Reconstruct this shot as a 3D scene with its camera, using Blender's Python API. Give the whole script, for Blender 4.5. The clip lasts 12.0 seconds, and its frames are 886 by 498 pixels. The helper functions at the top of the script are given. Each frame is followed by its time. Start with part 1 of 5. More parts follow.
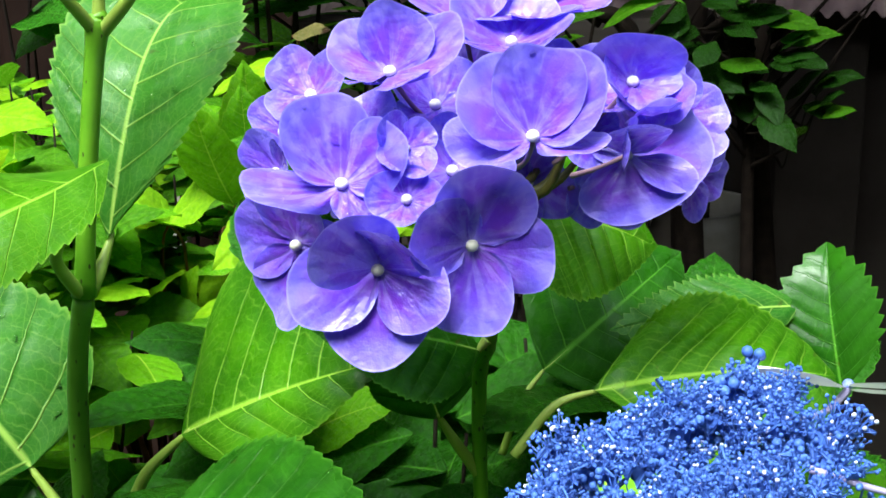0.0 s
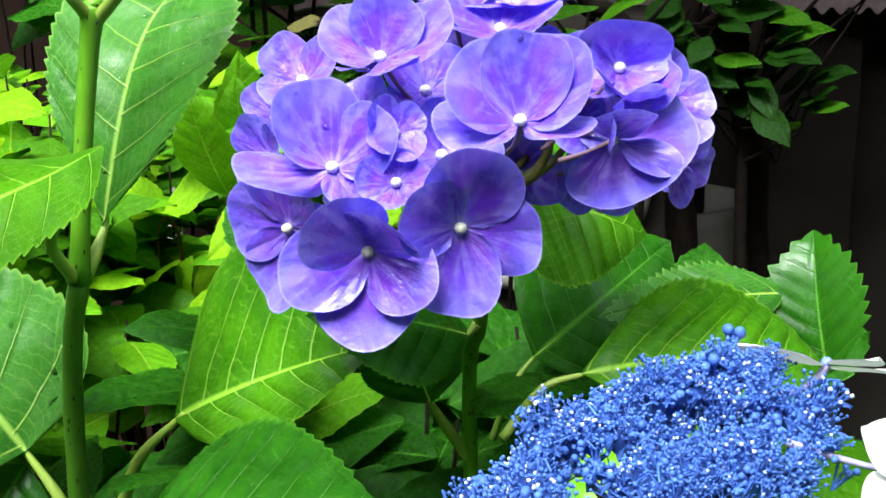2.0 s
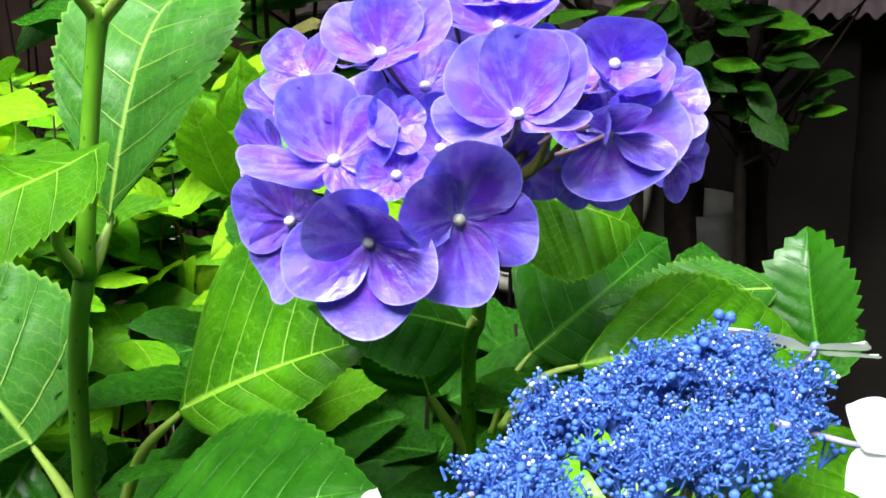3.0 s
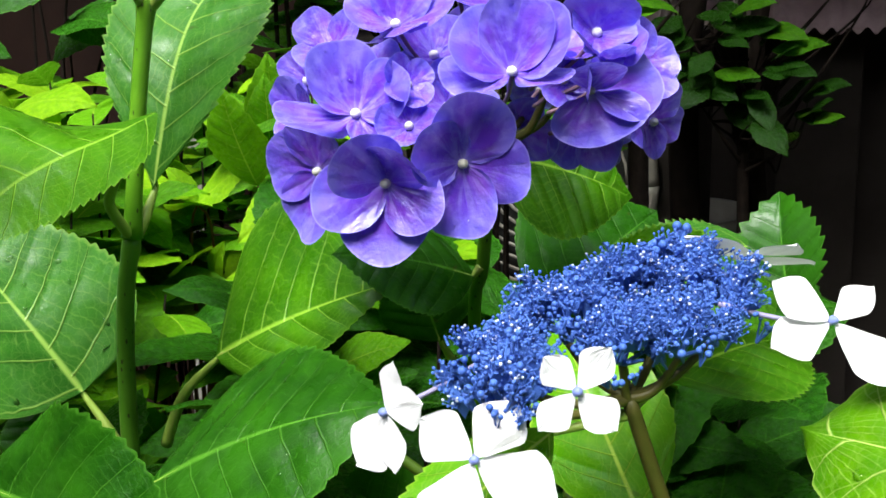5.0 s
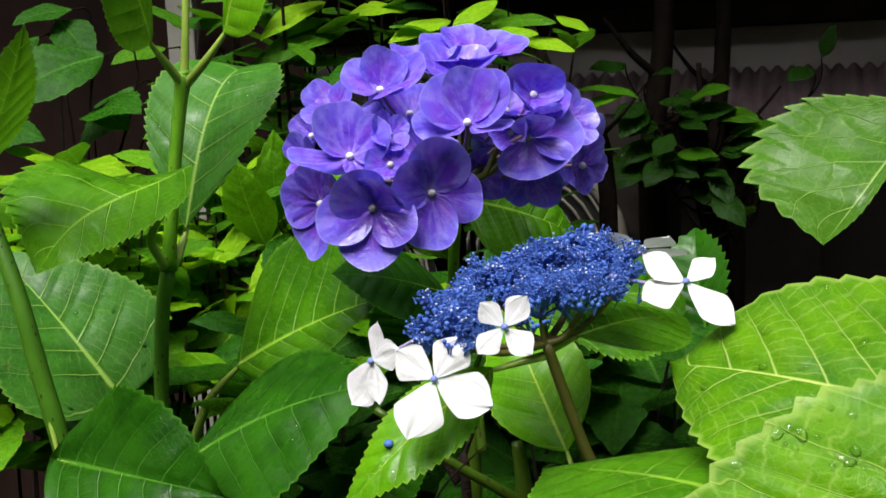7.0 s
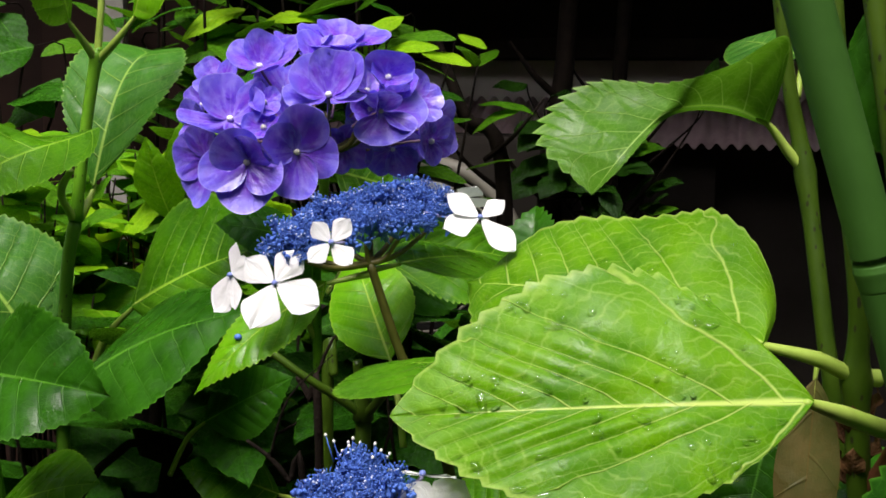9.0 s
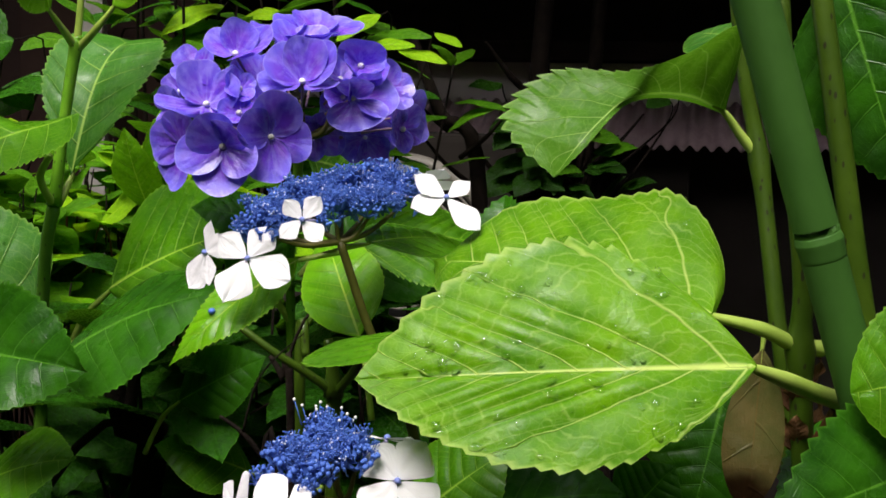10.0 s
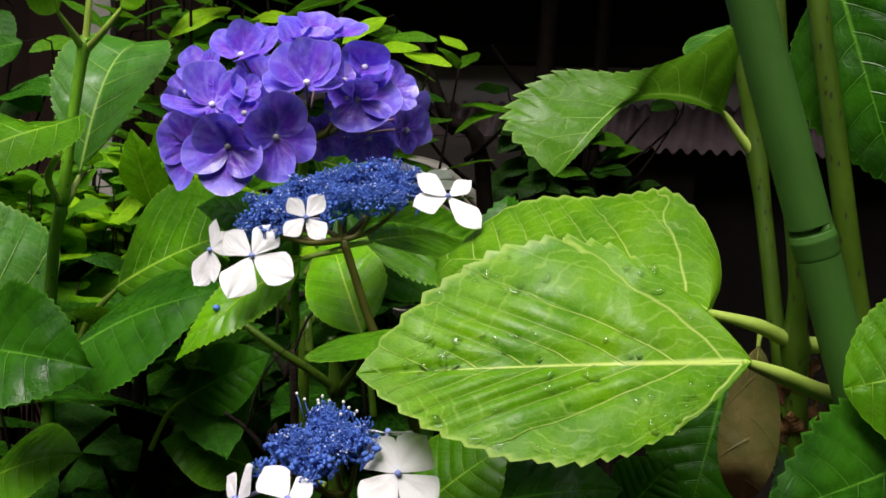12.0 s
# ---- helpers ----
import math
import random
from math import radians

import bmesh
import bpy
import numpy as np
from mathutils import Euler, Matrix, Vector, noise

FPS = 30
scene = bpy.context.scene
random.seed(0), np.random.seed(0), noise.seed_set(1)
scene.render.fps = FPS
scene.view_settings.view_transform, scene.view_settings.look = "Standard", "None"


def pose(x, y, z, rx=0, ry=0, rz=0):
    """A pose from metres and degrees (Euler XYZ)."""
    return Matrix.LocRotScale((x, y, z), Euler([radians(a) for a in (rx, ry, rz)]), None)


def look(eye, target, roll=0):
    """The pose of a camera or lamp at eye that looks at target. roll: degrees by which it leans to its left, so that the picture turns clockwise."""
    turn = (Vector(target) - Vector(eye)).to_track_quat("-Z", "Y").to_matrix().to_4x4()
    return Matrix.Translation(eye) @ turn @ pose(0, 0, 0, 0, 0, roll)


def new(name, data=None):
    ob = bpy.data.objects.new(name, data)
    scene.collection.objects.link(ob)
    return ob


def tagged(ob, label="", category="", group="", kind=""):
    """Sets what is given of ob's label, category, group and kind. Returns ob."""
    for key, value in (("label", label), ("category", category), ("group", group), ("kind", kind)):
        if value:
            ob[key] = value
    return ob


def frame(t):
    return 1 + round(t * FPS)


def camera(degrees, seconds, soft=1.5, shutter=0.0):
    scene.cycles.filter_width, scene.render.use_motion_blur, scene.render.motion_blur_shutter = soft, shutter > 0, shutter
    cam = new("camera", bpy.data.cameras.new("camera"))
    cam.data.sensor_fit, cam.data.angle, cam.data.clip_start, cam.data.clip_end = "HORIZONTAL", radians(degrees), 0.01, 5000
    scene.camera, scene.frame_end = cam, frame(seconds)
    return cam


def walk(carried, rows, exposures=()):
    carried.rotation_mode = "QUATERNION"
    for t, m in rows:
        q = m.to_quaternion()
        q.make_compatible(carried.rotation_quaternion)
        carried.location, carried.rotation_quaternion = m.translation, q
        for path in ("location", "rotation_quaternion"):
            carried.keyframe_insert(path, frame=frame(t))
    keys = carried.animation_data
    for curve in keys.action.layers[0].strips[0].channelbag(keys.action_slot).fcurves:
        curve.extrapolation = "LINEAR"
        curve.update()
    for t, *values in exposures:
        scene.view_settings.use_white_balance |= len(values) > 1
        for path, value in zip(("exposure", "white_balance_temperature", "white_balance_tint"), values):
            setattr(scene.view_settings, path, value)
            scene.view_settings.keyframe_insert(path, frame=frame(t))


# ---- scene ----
# The camera: held by hand, drawing slowly back and down from the flowers.
cam = camera(43.0, 12.0, soft=1.65)
PATH = [
    (0, (0.0100, 0.0110, 1.2040), (-0.0609, 1.9410, 0.6844), -1.42),
    (0.5, (0.0119, 0.0110, 1.2029), (-0.0660, 1.9405, 0.6825), -1.42),
    (1, (0.0099, 0.0080, 1.2030), (-0.0541, 1.9376, 0.6808), -1.23),
    (1.5, (0.0109, 0.0080, 1.2029), (-0.0523, 1.9365, 0.6767), -1.43),
    (2, (0.0128, 0.0040, 1.2008), (-0.0524, 1.9328, 0.6759), -1.23),
    (2.5, (0.0129, 0.0020, 1.2018), (-0.0514, 1.9305, 0.6756), -1.43),
    (3, (0.0136, -0.0060, 1.1978), (-0.0528, 1.9260, 0.6849), -1.22),
    (3.5, (0.0124, -0.0210, 1.1948), (-0.0538, 1.9118, 0.6850), -1.22),
    (5.5, (0.0213, -0.1060, 1.1753), (-0.0898, 1.8454, 0.7512), -1.98),
    (6, (0.0241, -0.1430, 1.1721), (-0.0934, 1.8198, 0.8066), -2.46),
    (6.5, (0.0329, -0.1830, 1.1695), (-0.0579, 1.7914, 0.8635), -2.44),
    (7, (0.0358, -0.2220, 1.1664), (-0.0455, 1.7544, 0.8707), -2.14),
    (9, (0.0879, -0.3480, 1.1351), (0.1221, 1.6368, 0.8916), 0.77),
    (9.5, (0.0916, -0.3680, 1.1299), (0.1778, 1.6169, 0.9002), 1.38),
    (10, (0.0943, -0.3730, 1.1237), (0.1651, 1.6120, 0.8899), 1.28),
    (10.5, (0.0971, -0.3810, 1.1215), (0.1531, 1.6048, 0.8907), 1.18),
    (11, (0.0991, -0.3770, 1.1204), (0.1493, 1.6075, 0.8768), 1.08),
    (11.5, (0.0971, -0.3800, 1.1205), (0.1581, 1.6057, 0.8894), 1.38),
    (12, (0.0971, -0.3820, 1.1215), (0.1554, 1.6042, 0.8945), 1.38),
]
EXPOSURES = [(0, 1.69, 6150, 3), (3.5, 1.82, 6250, 5), (5.5, 1.16, 6440, 9), (6, 0.99, 6500, 10), (7, 0.81, 6520, 10.5), (9, 0.83, 6700, 15), (12, 0.68, 6700, 15)]
walk(cam, [(t, look(eye, target, roll)) for t, eye, target, roll in PATH], EXPOSURES)

# ---------------------------------------------------------------- light: an overcast day, open sky in front of the house
world = bpy.data.worlds.new("overcast_sky")
scene.world = world
world.use_nodes = True
wn = world.node_tree.nodes
sky = wn.new("ShaderNodeTexSky")
sky.sky_type = "NISHITA"
sky.sun_disc = False
sky.sun_elevation, sky.sun_rotation = radians(61), radians(205)
sky.dust_density, sky.air_density = 4.0, 1.0
grey = wn.new("ShaderNodeHueSaturation")
grey.inputs["Saturation"].default_value = 0.3
world.node_tree.links.new(sky.outputs[0], grey.inputs["Color"])
world.node_tree.links.new(grey.outputs[0], wn["Background"].inputs[0])
wn["Background"].inputs[1].default_value = 0.105
sun_data = bpy.data.lights.new("sun", "SUN")
sun_data.energy, sun_data.angle, sun_data.color = 2.9, radians(34), (1.0, 0.97, 0.92)
sun = new("sun", sun_data)
sun.matrix_world = look((-0.75, -0.90, 3.85), (0, 0.4, 1.0))

# ---------------------------------------------------------------- materials
def material(name, rough=0.5, metal=0.0, spec=0.5):
    m = bpy.data.materials.new(name)
    m.use_nodes = True
    nt = m.node_tree
    b = nt.nodes["Principled BSDF"]
    b.inputs["Roughness"].default_value = rough
    b.inputs["Metallic"].default_value = metal
    b.inputs["Specular IOR Level"].default_value = spec
    return m, nt, b


def math2(nt, op, a, b=0.0, c=0.0):
    n = nt.nodes.new("ShaderNodeMath")
    n.operation = op
    for i, v in enumerate((a, b, c)):
        if isinstance(v, (int, float)):
            n.inputs[i].default_value = v
        else:
            nt.links.new(v, n.inputs[i])
    return n.outputs[0]


def mix(nt, fac, a, b, blend="MIX"):
    n = nt.nodes.new("ShaderNodeMix")
    n.data_type, n.blend_type = "RGBA", blend
    for socket, v in ((n.inputs[0], fac), (n.inputs[6], a), (n.inputs[7], b)):
        if isinstance(v, (int, float)):
            socket.default_value = v
        elif isinstance(v, tuple):
            socket.default_value = (*v, 1.0)
        else:
            nt.links.new(v, socket)
    return n.outputs[2]


def smooth(nt, value, low, high):
    n = nt.nodes.new("ShaderNodeMapRange")
    n.interpolation_type = "SMOOTHSTEP"
    nt.links.new(value, n.inputs[0])
    n.inputs[1].default_value, n.inputs[2].default_value = low, high
    return n.outputs[0]


def noise_tex(nt, scale, detail=3.0, rough=0.55, coords=None, distort=0.0):
    n = nt.nodes.new("ShaderNodeTexNoise")
    n.inputs["Scale"].default_value, n.inputs["Detail"].default_value = scale, detail
    n.inputs["Roughness"].default_value, n.inputs["Distortion"].default_value = rough, distort
    if coords is not None:
        nt.links.new(coords, n.inputs["Vector"])
    return n.outputs[0]


def bump(nt, b, height, strength, distance):
    n = nt.nodes.new("ShaderNodeBump")
    n.inputs["Strength"].default_value, n.inputs["Distance"].default_value = strength, distance
    nt.links.new(height, n.inputs["Height"])
    nt.links.new(n.outputs[0], b.inputs["Normal"])
    return n.outputs[0]


def see_through(nt, b, colour, amount, normal=None):
    """Adds the light that shines through a leaf or petal."""
    t = nt.nodes.new("ShaderNodeBsdfTranslucent")
    if isinstance(colour, tuple):
        t.inputs[0].default_value = (*colour, 1.0)
    else:
        nt.links.new(colour, t.inputs[0])
    s = nt.nodes.new("ShaderNodeMixShader")
    s.inputs[0].default_value = amount
    nt.links.new(b.outputs[0], s.inputs[1])
    nt.links.new(t.outputs[0], s.inputs[2])
    nt.links.new(s.outputs[0], nt.nodes["Material Output"].inputs[0])


def leaf_material(name, dark, light, vein, rough=0.34, through_light=0.25, nv=7.5, vein_strength=0.55, withered=None, gloss=0.4, net_strength=0.13, shine=(0.16, 0.46, 0.008)):
    """A leaf blade: midrib, curved side veins that thin out and fork, a net of fine veins, mottling. UV: x across (0.5 is the midrib), y along the veins' rows."""
    m, nt, b = material(name, rough, spec=0.4)
    uv = nt.nodes.new("ShaderNodeUVMap")
    sep = nt.nodes.new("ShaderNodeSeparateXYZ")
    nt.links.new(uv.outputs[0], sep.inputs[0])
    s = math2(nt, "MULTIPLY", math2(nt, "SUBTRACT", sep.outputs[0], 0.5), 2.0)
    side = math2(nt, "ABSOLUTE", s)
    obj = nt.nodes.new("ShaderNodeTexCoord").outputs["Object"]
    info = nt.nodes.new("ShaderNodeObjectInfo").outputs["Random"]
    waver = math2(nt, "MULTIPLY", math2(nt, "SUBTRACT", noise_tex(nt, 42.0, 2.0, coords=obj), 0.5), 0.045)
    v = math2(nt, "ADD", sep.outputs[1], math2(nt, "MULTIPLY", waver, math2(nt, "ADD", side, 0.25)))
    shift = math2(nt, "MULTIPLY", math2(nt, "GREATER_THAN", s, 0.0), 0.35)
    q = math2(nt, "FRACT", math2(nt, "ADD", math2(nt, "MULTIPLY", v, nv), shift))
    away = math2(nt, "SUBTRACT", q, 0.5)
    off = math2(nt, "ABSOLUTE", away)
    wide = math2(nt, "SUBTRACT", 0.052, math2(nt, "MULTIPLY", side, 0.036))
    veins = smooth(nt, math2(nt, "SUBTRACT", 1.0, math2(nt, "DIVIDE", off, wide)), 0.0, 1.0)
    # each side vein forks on its outer half
    spread = math2(nt, "MULTIPLY", smooth(nt, side, 0.5, 1.0), 0.30)
    branch = math2(nt, "ABSOLUTE", math2(nt, "SUBTRACT", away, spread))
    fork = math2(nt, "MULTIPLY", smooth(nt, math2(nt, "SUBTRACT", 1.0, math2(nt, "DIVIDE", branch, 0.03)), 0.0, 1.0), smooth(nt, side, 0.5, 0.62))
    # slanting cross veins between the side veins
    warp = math2(nt, "MULTIPLY", noise_tex(nt, 60.0, 2.0, coords=obj), 2.2)
    q2 = math2(nt, "FRACT", math2(nt, "ADD", math2(nt, "ADD", math2(nt, "MULTIPLY", side, 10.0), warp), math2(nt, "MULTIPLY", q, 0.9)))
    off2 = math2(nt, "ABSOLUTE", math2(nt, "SUBTRACT", q2, 0.5))
    second = math2(nt, "MULTIPLY", smooth(nt, math2(nt, "SUBTRACT", 1.0, math2(nt, "DIVIDE", off2, 0.14)), 0.0, 1.0), smooth(nt, noise_tex(nt, 75.0, 2.0, coords=obj), 0.36, 0.6))
    rib = smooth(nt, math2(nt, "SUBTRACT", 1.0, math2(nt, "DIVIDE", side, math2(nt, "SUBTRACT", 0.05, math2(nt, "MULTIPLY", sep.outputs[1], 0.034)))), 0.0, 0.8)
    jitter = nt.nodes.new("ShaderNodeTexNoise")
    jitter.inputs["Scale"].default_value = 90.0
    nt.links.new(obj, jitter.inputs["Vector"])
    shaken = nt.nodes.new("ShaderNodeVectorMath")
    shaken.operation = "MULTIPLY_ADD"
    nt.links.new(jitter.outputs["Color"], shaken.inputs[0])
    shaken.inputs[1].default_value = (0.006, 0.006, 0.006)
    nt.links.new(obj, shaken.inputs[2])
    nets = []
    for scale, edge in ((210.0, 0.10), (560.0, 0.13)):
        cells = nt.nodes.new("ShaderNodeTexVoronoi")
        cells.feature = "DISTANCE_TO_EDGE"
        cells.inputs["Scale"].default_value = scale
        nt.links.new(shaken.outputs[0], cells.inputs["Vector"])
        nets.append(smooth(nt, math2(nt, "SUBTRACT", edge, cells.outputs["Distance"]), 0.0, edge))
    net = math2(nt, "ADD", math2(nt, "MULTIPLY", nets[0], 0.7), math2(nt, "MULTIPLY", nets[1], 0.35))
    tone = math2(nt, "ADD", smooth(nt, noise_tex(nt, 24.0, 5.0, 0.62, coords=obj), 0.3, 0.72), math2(nt, "ADD", math2(nt, "MULTIPLY", math2(nt, "SUBTRACT", off, 0.25), 0.5), math2(nt, "MULTIPLY", math2(nt, "SUBTRACT", info, 0.5), 0.5)))
    colour = mix(nt, tone, dark, light)
    colour = mix(nt, math2(nt, "MULTIPLY", net, net_strength), colour, vein)
    colour = mix(nt, math2(nt, "MULTIPLY", math2(nt, "MAXIMUM", second, fork), vein_strength * 0.26), colour, vein)
    colour = mix(nt, math2(nt, "MULTIPLY", math2(nt, "MULTIPLY", veins, math2(nt, "SUBTRACT", 1.0, math2(nt, "MULTIPLY", side, 0.45))), vein_strength), colour, vein)
    colour = mix(nt, math2(nt, "MULTIPLY", rib, min(1.0, vein_strength + 0.35)), colour, vein)
    colour = mix(nt, math2(nt, "MULTIPLY", smooth(nt, side, 0.955, 0.995), 0.35), colour, vein)
    if withered:
        edge = smooth(nt, math2(nt, "ADD", sep.outputs[1], math2(nt, "MULTIPLY", noise_tex(nt, 45.0, 3.0, coords=obj), 0.3)), 0.8, 1.0)
        colour = mix(nt, edge, colour, withered)
    # a few brown freckles
    freckle = smooth(nt, noise_tex(nt, 130.0, 1.0, coords=obj), 0.76, 0.8)
    colour = mix(nt, math2(nt, "MULTIPLY", freckle, 0.5), colour, (0.05, 0.04, 0.01))
    nt.links.new(colour, b.inputs["Base Color"])
    wet = smooth(nt, noise_tex(nt, 38.0, 3.0, coords=obj), 0.42, 0.62)
    nt.links.new(math2(nt, "ADD", math2(nt, "MULTIPLY", wet, 0.22), rough - 0.12), b.inputs["Roughness"])
    film = smooth(nt, noise_tex(nt, 30.0, 3.0, 0.6, coords=obj, distort=0.4), 0.5, 0.7)
    nt.links.new(math2(nt, "ADD", math2(nt, "MULTIPLY", film, gloss), 0.10), b.inputs["Specular IOR Level"])
    height = math2(nt, "SUBTRACT", math2(nt, "MULTIPLY", noise_tex(nt, 180.0, 3.0, coords=obj), 0.45), math2(nt, "ADD", math2(nt, "MULTIPLY", veins, 0.32), math2(nt, "ADD", math2(nt, "MULTIPLY", second, 0.06), math2(nt, "MULTIPLY", net, 0.05))))
    bump(nt, b, height, 0.75, 0.0014)
    see_through(nt, b, mix(nt, 0.5, colour, shine), through_light)
    return m


def petal_material(name, base, edge, blush, throat, rough=0.36, through_light=0.3, streak=0.35, coat=0.0, relief=0.7, velvet=0.0):
    """A petal: radiating fine veins, blotches of a second colour, a paler throat."""
    m, nt, b = material(name, rough, spec=0.5)
    uv = nt.nodes.new("ShaderNodeUVMap")
    sep = nt.nodes.new("ShaderNodeSeparateXYZ")
    nt.links.new(uv.outputs[0], sep.inputs[0])
    obj = nt.nodes.new("ShaderNodeTexCoord").outputs["Object"]
    info = nt.nodes.new("ShaderNodeObjectInfo").outputs["Random"]
    rnd = nt.nodes.new("ShaderNodeVectorMath")
    rnd.operation = "ADD"
    nt.links.new(obj, rnd.inputs[0])
    seed = nt.nodes.new("ShaderNodeCombineXYZ")
    nt.links.new(math2(nt, "MULTIPLY", info, 37.0), seed.inputs[0])
    nt.links.new(seed.outputs[0], rnd.inputs[1])
    place = rnd.outputs[0]
    blotch = smooth(nt, noise_tex(nt, 1.7, 2.0, coords=place, distort=0.3), 0.36, 0.74)
    rim = smooth(nt, sep.outputs[1], 0.5, 1.0)
    colour = mix(nt, math2(nt, "MULTIPLY", rim, 0.75), base, edge)
    colour = mix(nt, math2(nt, "MULTIPLY", blotch, math2(nt, "SUBTRACT", 0.6, math2(nt, "MULTIPLY", rim, 0.3))), colour, blush)
    colour = mix(nt, math2(nt, "MULTIPLY", math2(nt, "SUBTRACT", 1.0, smooth(nt, sep.outputs[1], 0.02, 0.22)), 0.45), colour, throat)
    comb = nt.nodes.new("ShaderNodeCombineXYZ")
    nt.links.new(math2(nt, "MULTIPLY", sep.outputs[0], 11.0), comb.inputs[0])
    nt.links.new(math2(nt, "MULTIPLY", sep.outputs[1], 1.6), comb.inputs[1])
    nt.links.new(math2(nt, "MULTIPLY", info, 90.0), comb.inputs[2])
    lines = smooth(nt, noise_tex(nt, 1.0, 2.0, coords=comb.outputs[0], distort=0.3), 0.42, 0.66)
    colour = mix(nt, math2(nt, "MULTIPLY", lines, streak), colour, throat)
    pale = smooth(nt, noise_tex(nt, 4.5, 5.0, 0.68, coords=place, distort=0.4), 0.48, 0.74)
    colour = mix(nt, math2(nt, "MULTIPLY", pale, 0.24), colour, throat)
    colour = mix(nt, math2(nt, "MULTIPLY", smooth(nt, sep.outputs[1], 0.965, 0.995), 0.4), colour, throat)
    nt.links.new(colour, b.inputs["Base Color"])
    wet = smooth(nt, noise_tex(nt, 2.6, 2.0, coords=place), 0.4, 0.6)
    nt.links.new(math2(nt, "ADD", math2(nt, "MULTIPLY", wet, 0.25), rough - 0.14), b.inputs["Roughness"])
    bump(nt, b, math2(nt, "ADD", math2(nt, "MULTIPLY", lines, 0.3), math2(nt, "MULTIPLY", noise_tex(nt, 5.0, 4.0, coords=place), 1.6)), relief, 0.0011)
    film = smooth(nt, noise_tex(nt, 2.4, 3.0, 0.6, coords=place, distort=0.5), 0.5, 0.62)
    nt.links.new(math2(nt, "MULTIPLY", film, coat), b.inputs["Coat Weight"])
    b.inputs["Coat Roughness"].default_value = 0.14
    b.inputs["Sheen Weight"].default_value = velvet
    b.inputs["Sheen Roughness"].default_value = 0.4
    see_through(nt, b, colour, through_light)
    return m


def plain_material(name, a, c, scale, rough=0.5, metal=0.0, bumpy=0.3, distance=0.001, spec=0.4, spots=None, through_light=0.0):
    """Two mixed tones at two scales, with fine relief and, if asked for, dark spots."""
    m, nt, b = material(name, rough, metal, spec)
    obj = nt.nodes.new("ShaderNodeTexCoord").outputs["Object"]
    info = nt.nodes.new("ShaderNodeObjectInfo").outputs["Random"]
    big = smooth(nt, noise_tex(nt, scale, 4.0, coords=obj), 0.3, 0.7)
    small = noise_tex(nt, scale * 9.0, 3.0, coords=obj)
    tone = math2(nt, "ADD", math2(nt, "MULTIPLY", big, 0.7), math2(nt, "ADD", math2(nt, "MULTIPLY", small, 0.3), math2(nt, "MULTIPLY", math2(nt, "SUBTRACT", info, 0.5), 0.3)))
    colour = mix(nt, tone, a, c)
    if spots:
        tall = nt.nodes.new("ShaderNodeMapping")
        tall.inputs["Scale"].default_value = (1.0, 1.0, 0.45)
        nt.links.new(obj, tall.inputs["Vector"])
        cells = nt.nodes.new("ShaderNodeTexVoronoi")
        cells.inputs["Scale"].default_value = spots
        nt.links.new(tall.outputs[0], cells.inputs["Vector"])
        dot = smooth(nt, math2(nt, "SUBTRACT", 0.19, cells.outputs["Distance"]), 0.0, 0.06)
        colour = mix(nt, math2(nt, "MULTIPLY", dot, 0.85), colour, (0.012, 0.006, 0.008))
    nt.links.new(colour, b.inputs["Base Color"])
    nt.links.new(math2(nt, "ADD", math2(nt, "MULTIPLY", small, 0.25), rough - 0.12), b.inputs["Roughness"])
    bump(nt, b, math2(nt, "ADD", small, math2(nt, "MULTIPLY", big, 0.5)), bumpy, distance)
    if through_light:
        see_through(nt, b, colour, through_light)
    return m


LEAF_MID = leaf_material("hydrangea_leaf_green", (0.025, 0.120, 0.002), (0.066, 0.230, 0.004), (0.25, 0.48, 0.04), 0.38, 0.26, vein_strength=0.85, gloss=0.3)
# Deep green of older leaves; also paints shade onto leaves low in the clump.
LEAF_DARK = leaf_material("hydrangea_leaf_deep_or_shaded_green", (0.006, 0.045, 0.002), (0.021, 0.108, 0.004), (0.08, 0.25, 0.02), 0.34, 0.16, vein_strength=0.5, gloss=0.25, net_strength=0.10)
LEAF_BRIGHT = leaf_material("hydrangea_leaf_fresh_green", (0.060, 0.255, 0.001), (0.130, 0.39, 0.003), (0.42, 0.62, 0.06), 0.38, 0.34, vein_strength=0.65, shine=(0.26, 0.56, 0.006))
LEAF_GREAT = leaf_material("great_hydrangea_leaf_yellow_green", (0.040, 0.190, 0.001), (0.128, 0.340, 0.002), (0.56, 0.72, 0.17), 0.40, 0.34, nv=8.0, vein_strength=0.80, gloss=0.28, net_strength=0.10, shine=(0.30, 0.56, 0.006))
LEAF_WET = leaf_material("hydrangea_leaf_wet_greyish_green", (0.016, 0.095, 0.008), (0.042, 0.180, 0.016), (0.28, 0.48, 0.08), 0.40, 0.22, nv=7.0, vein_strength=0.75, gloss=0.3)
LEAF_YOUNG = leaf_material("young_yellow_green_leaf", (0.16, 0.41, 0.003), (0.30, 0.58, 0.008), (0.48, 0.68, 0.05), 0.40, 0.4, nv=7.0, vein_strength=0.3, shine=(0.30, 0.56, 0.006))
LEAF_BUSH = leaf_material("bush_leaf_green", (0.020, 0.10, 0.002), (0.080, 0.24, 0.005), (0.15, 0.36, 0.02), 0.40, 0.25, nv=6.0, vein_strength=0.3)
LEAF_OLD = leaf_material("withering_brown_green_leaf", (0.065, 0.080, 0.020), (0.14, 0.110, 0.040), (0.16, 0.09, 0.025), 0.36, 0.1, nv=2.5, vein_strength=0.12, withered=(0.02, 0.008, 0.004))
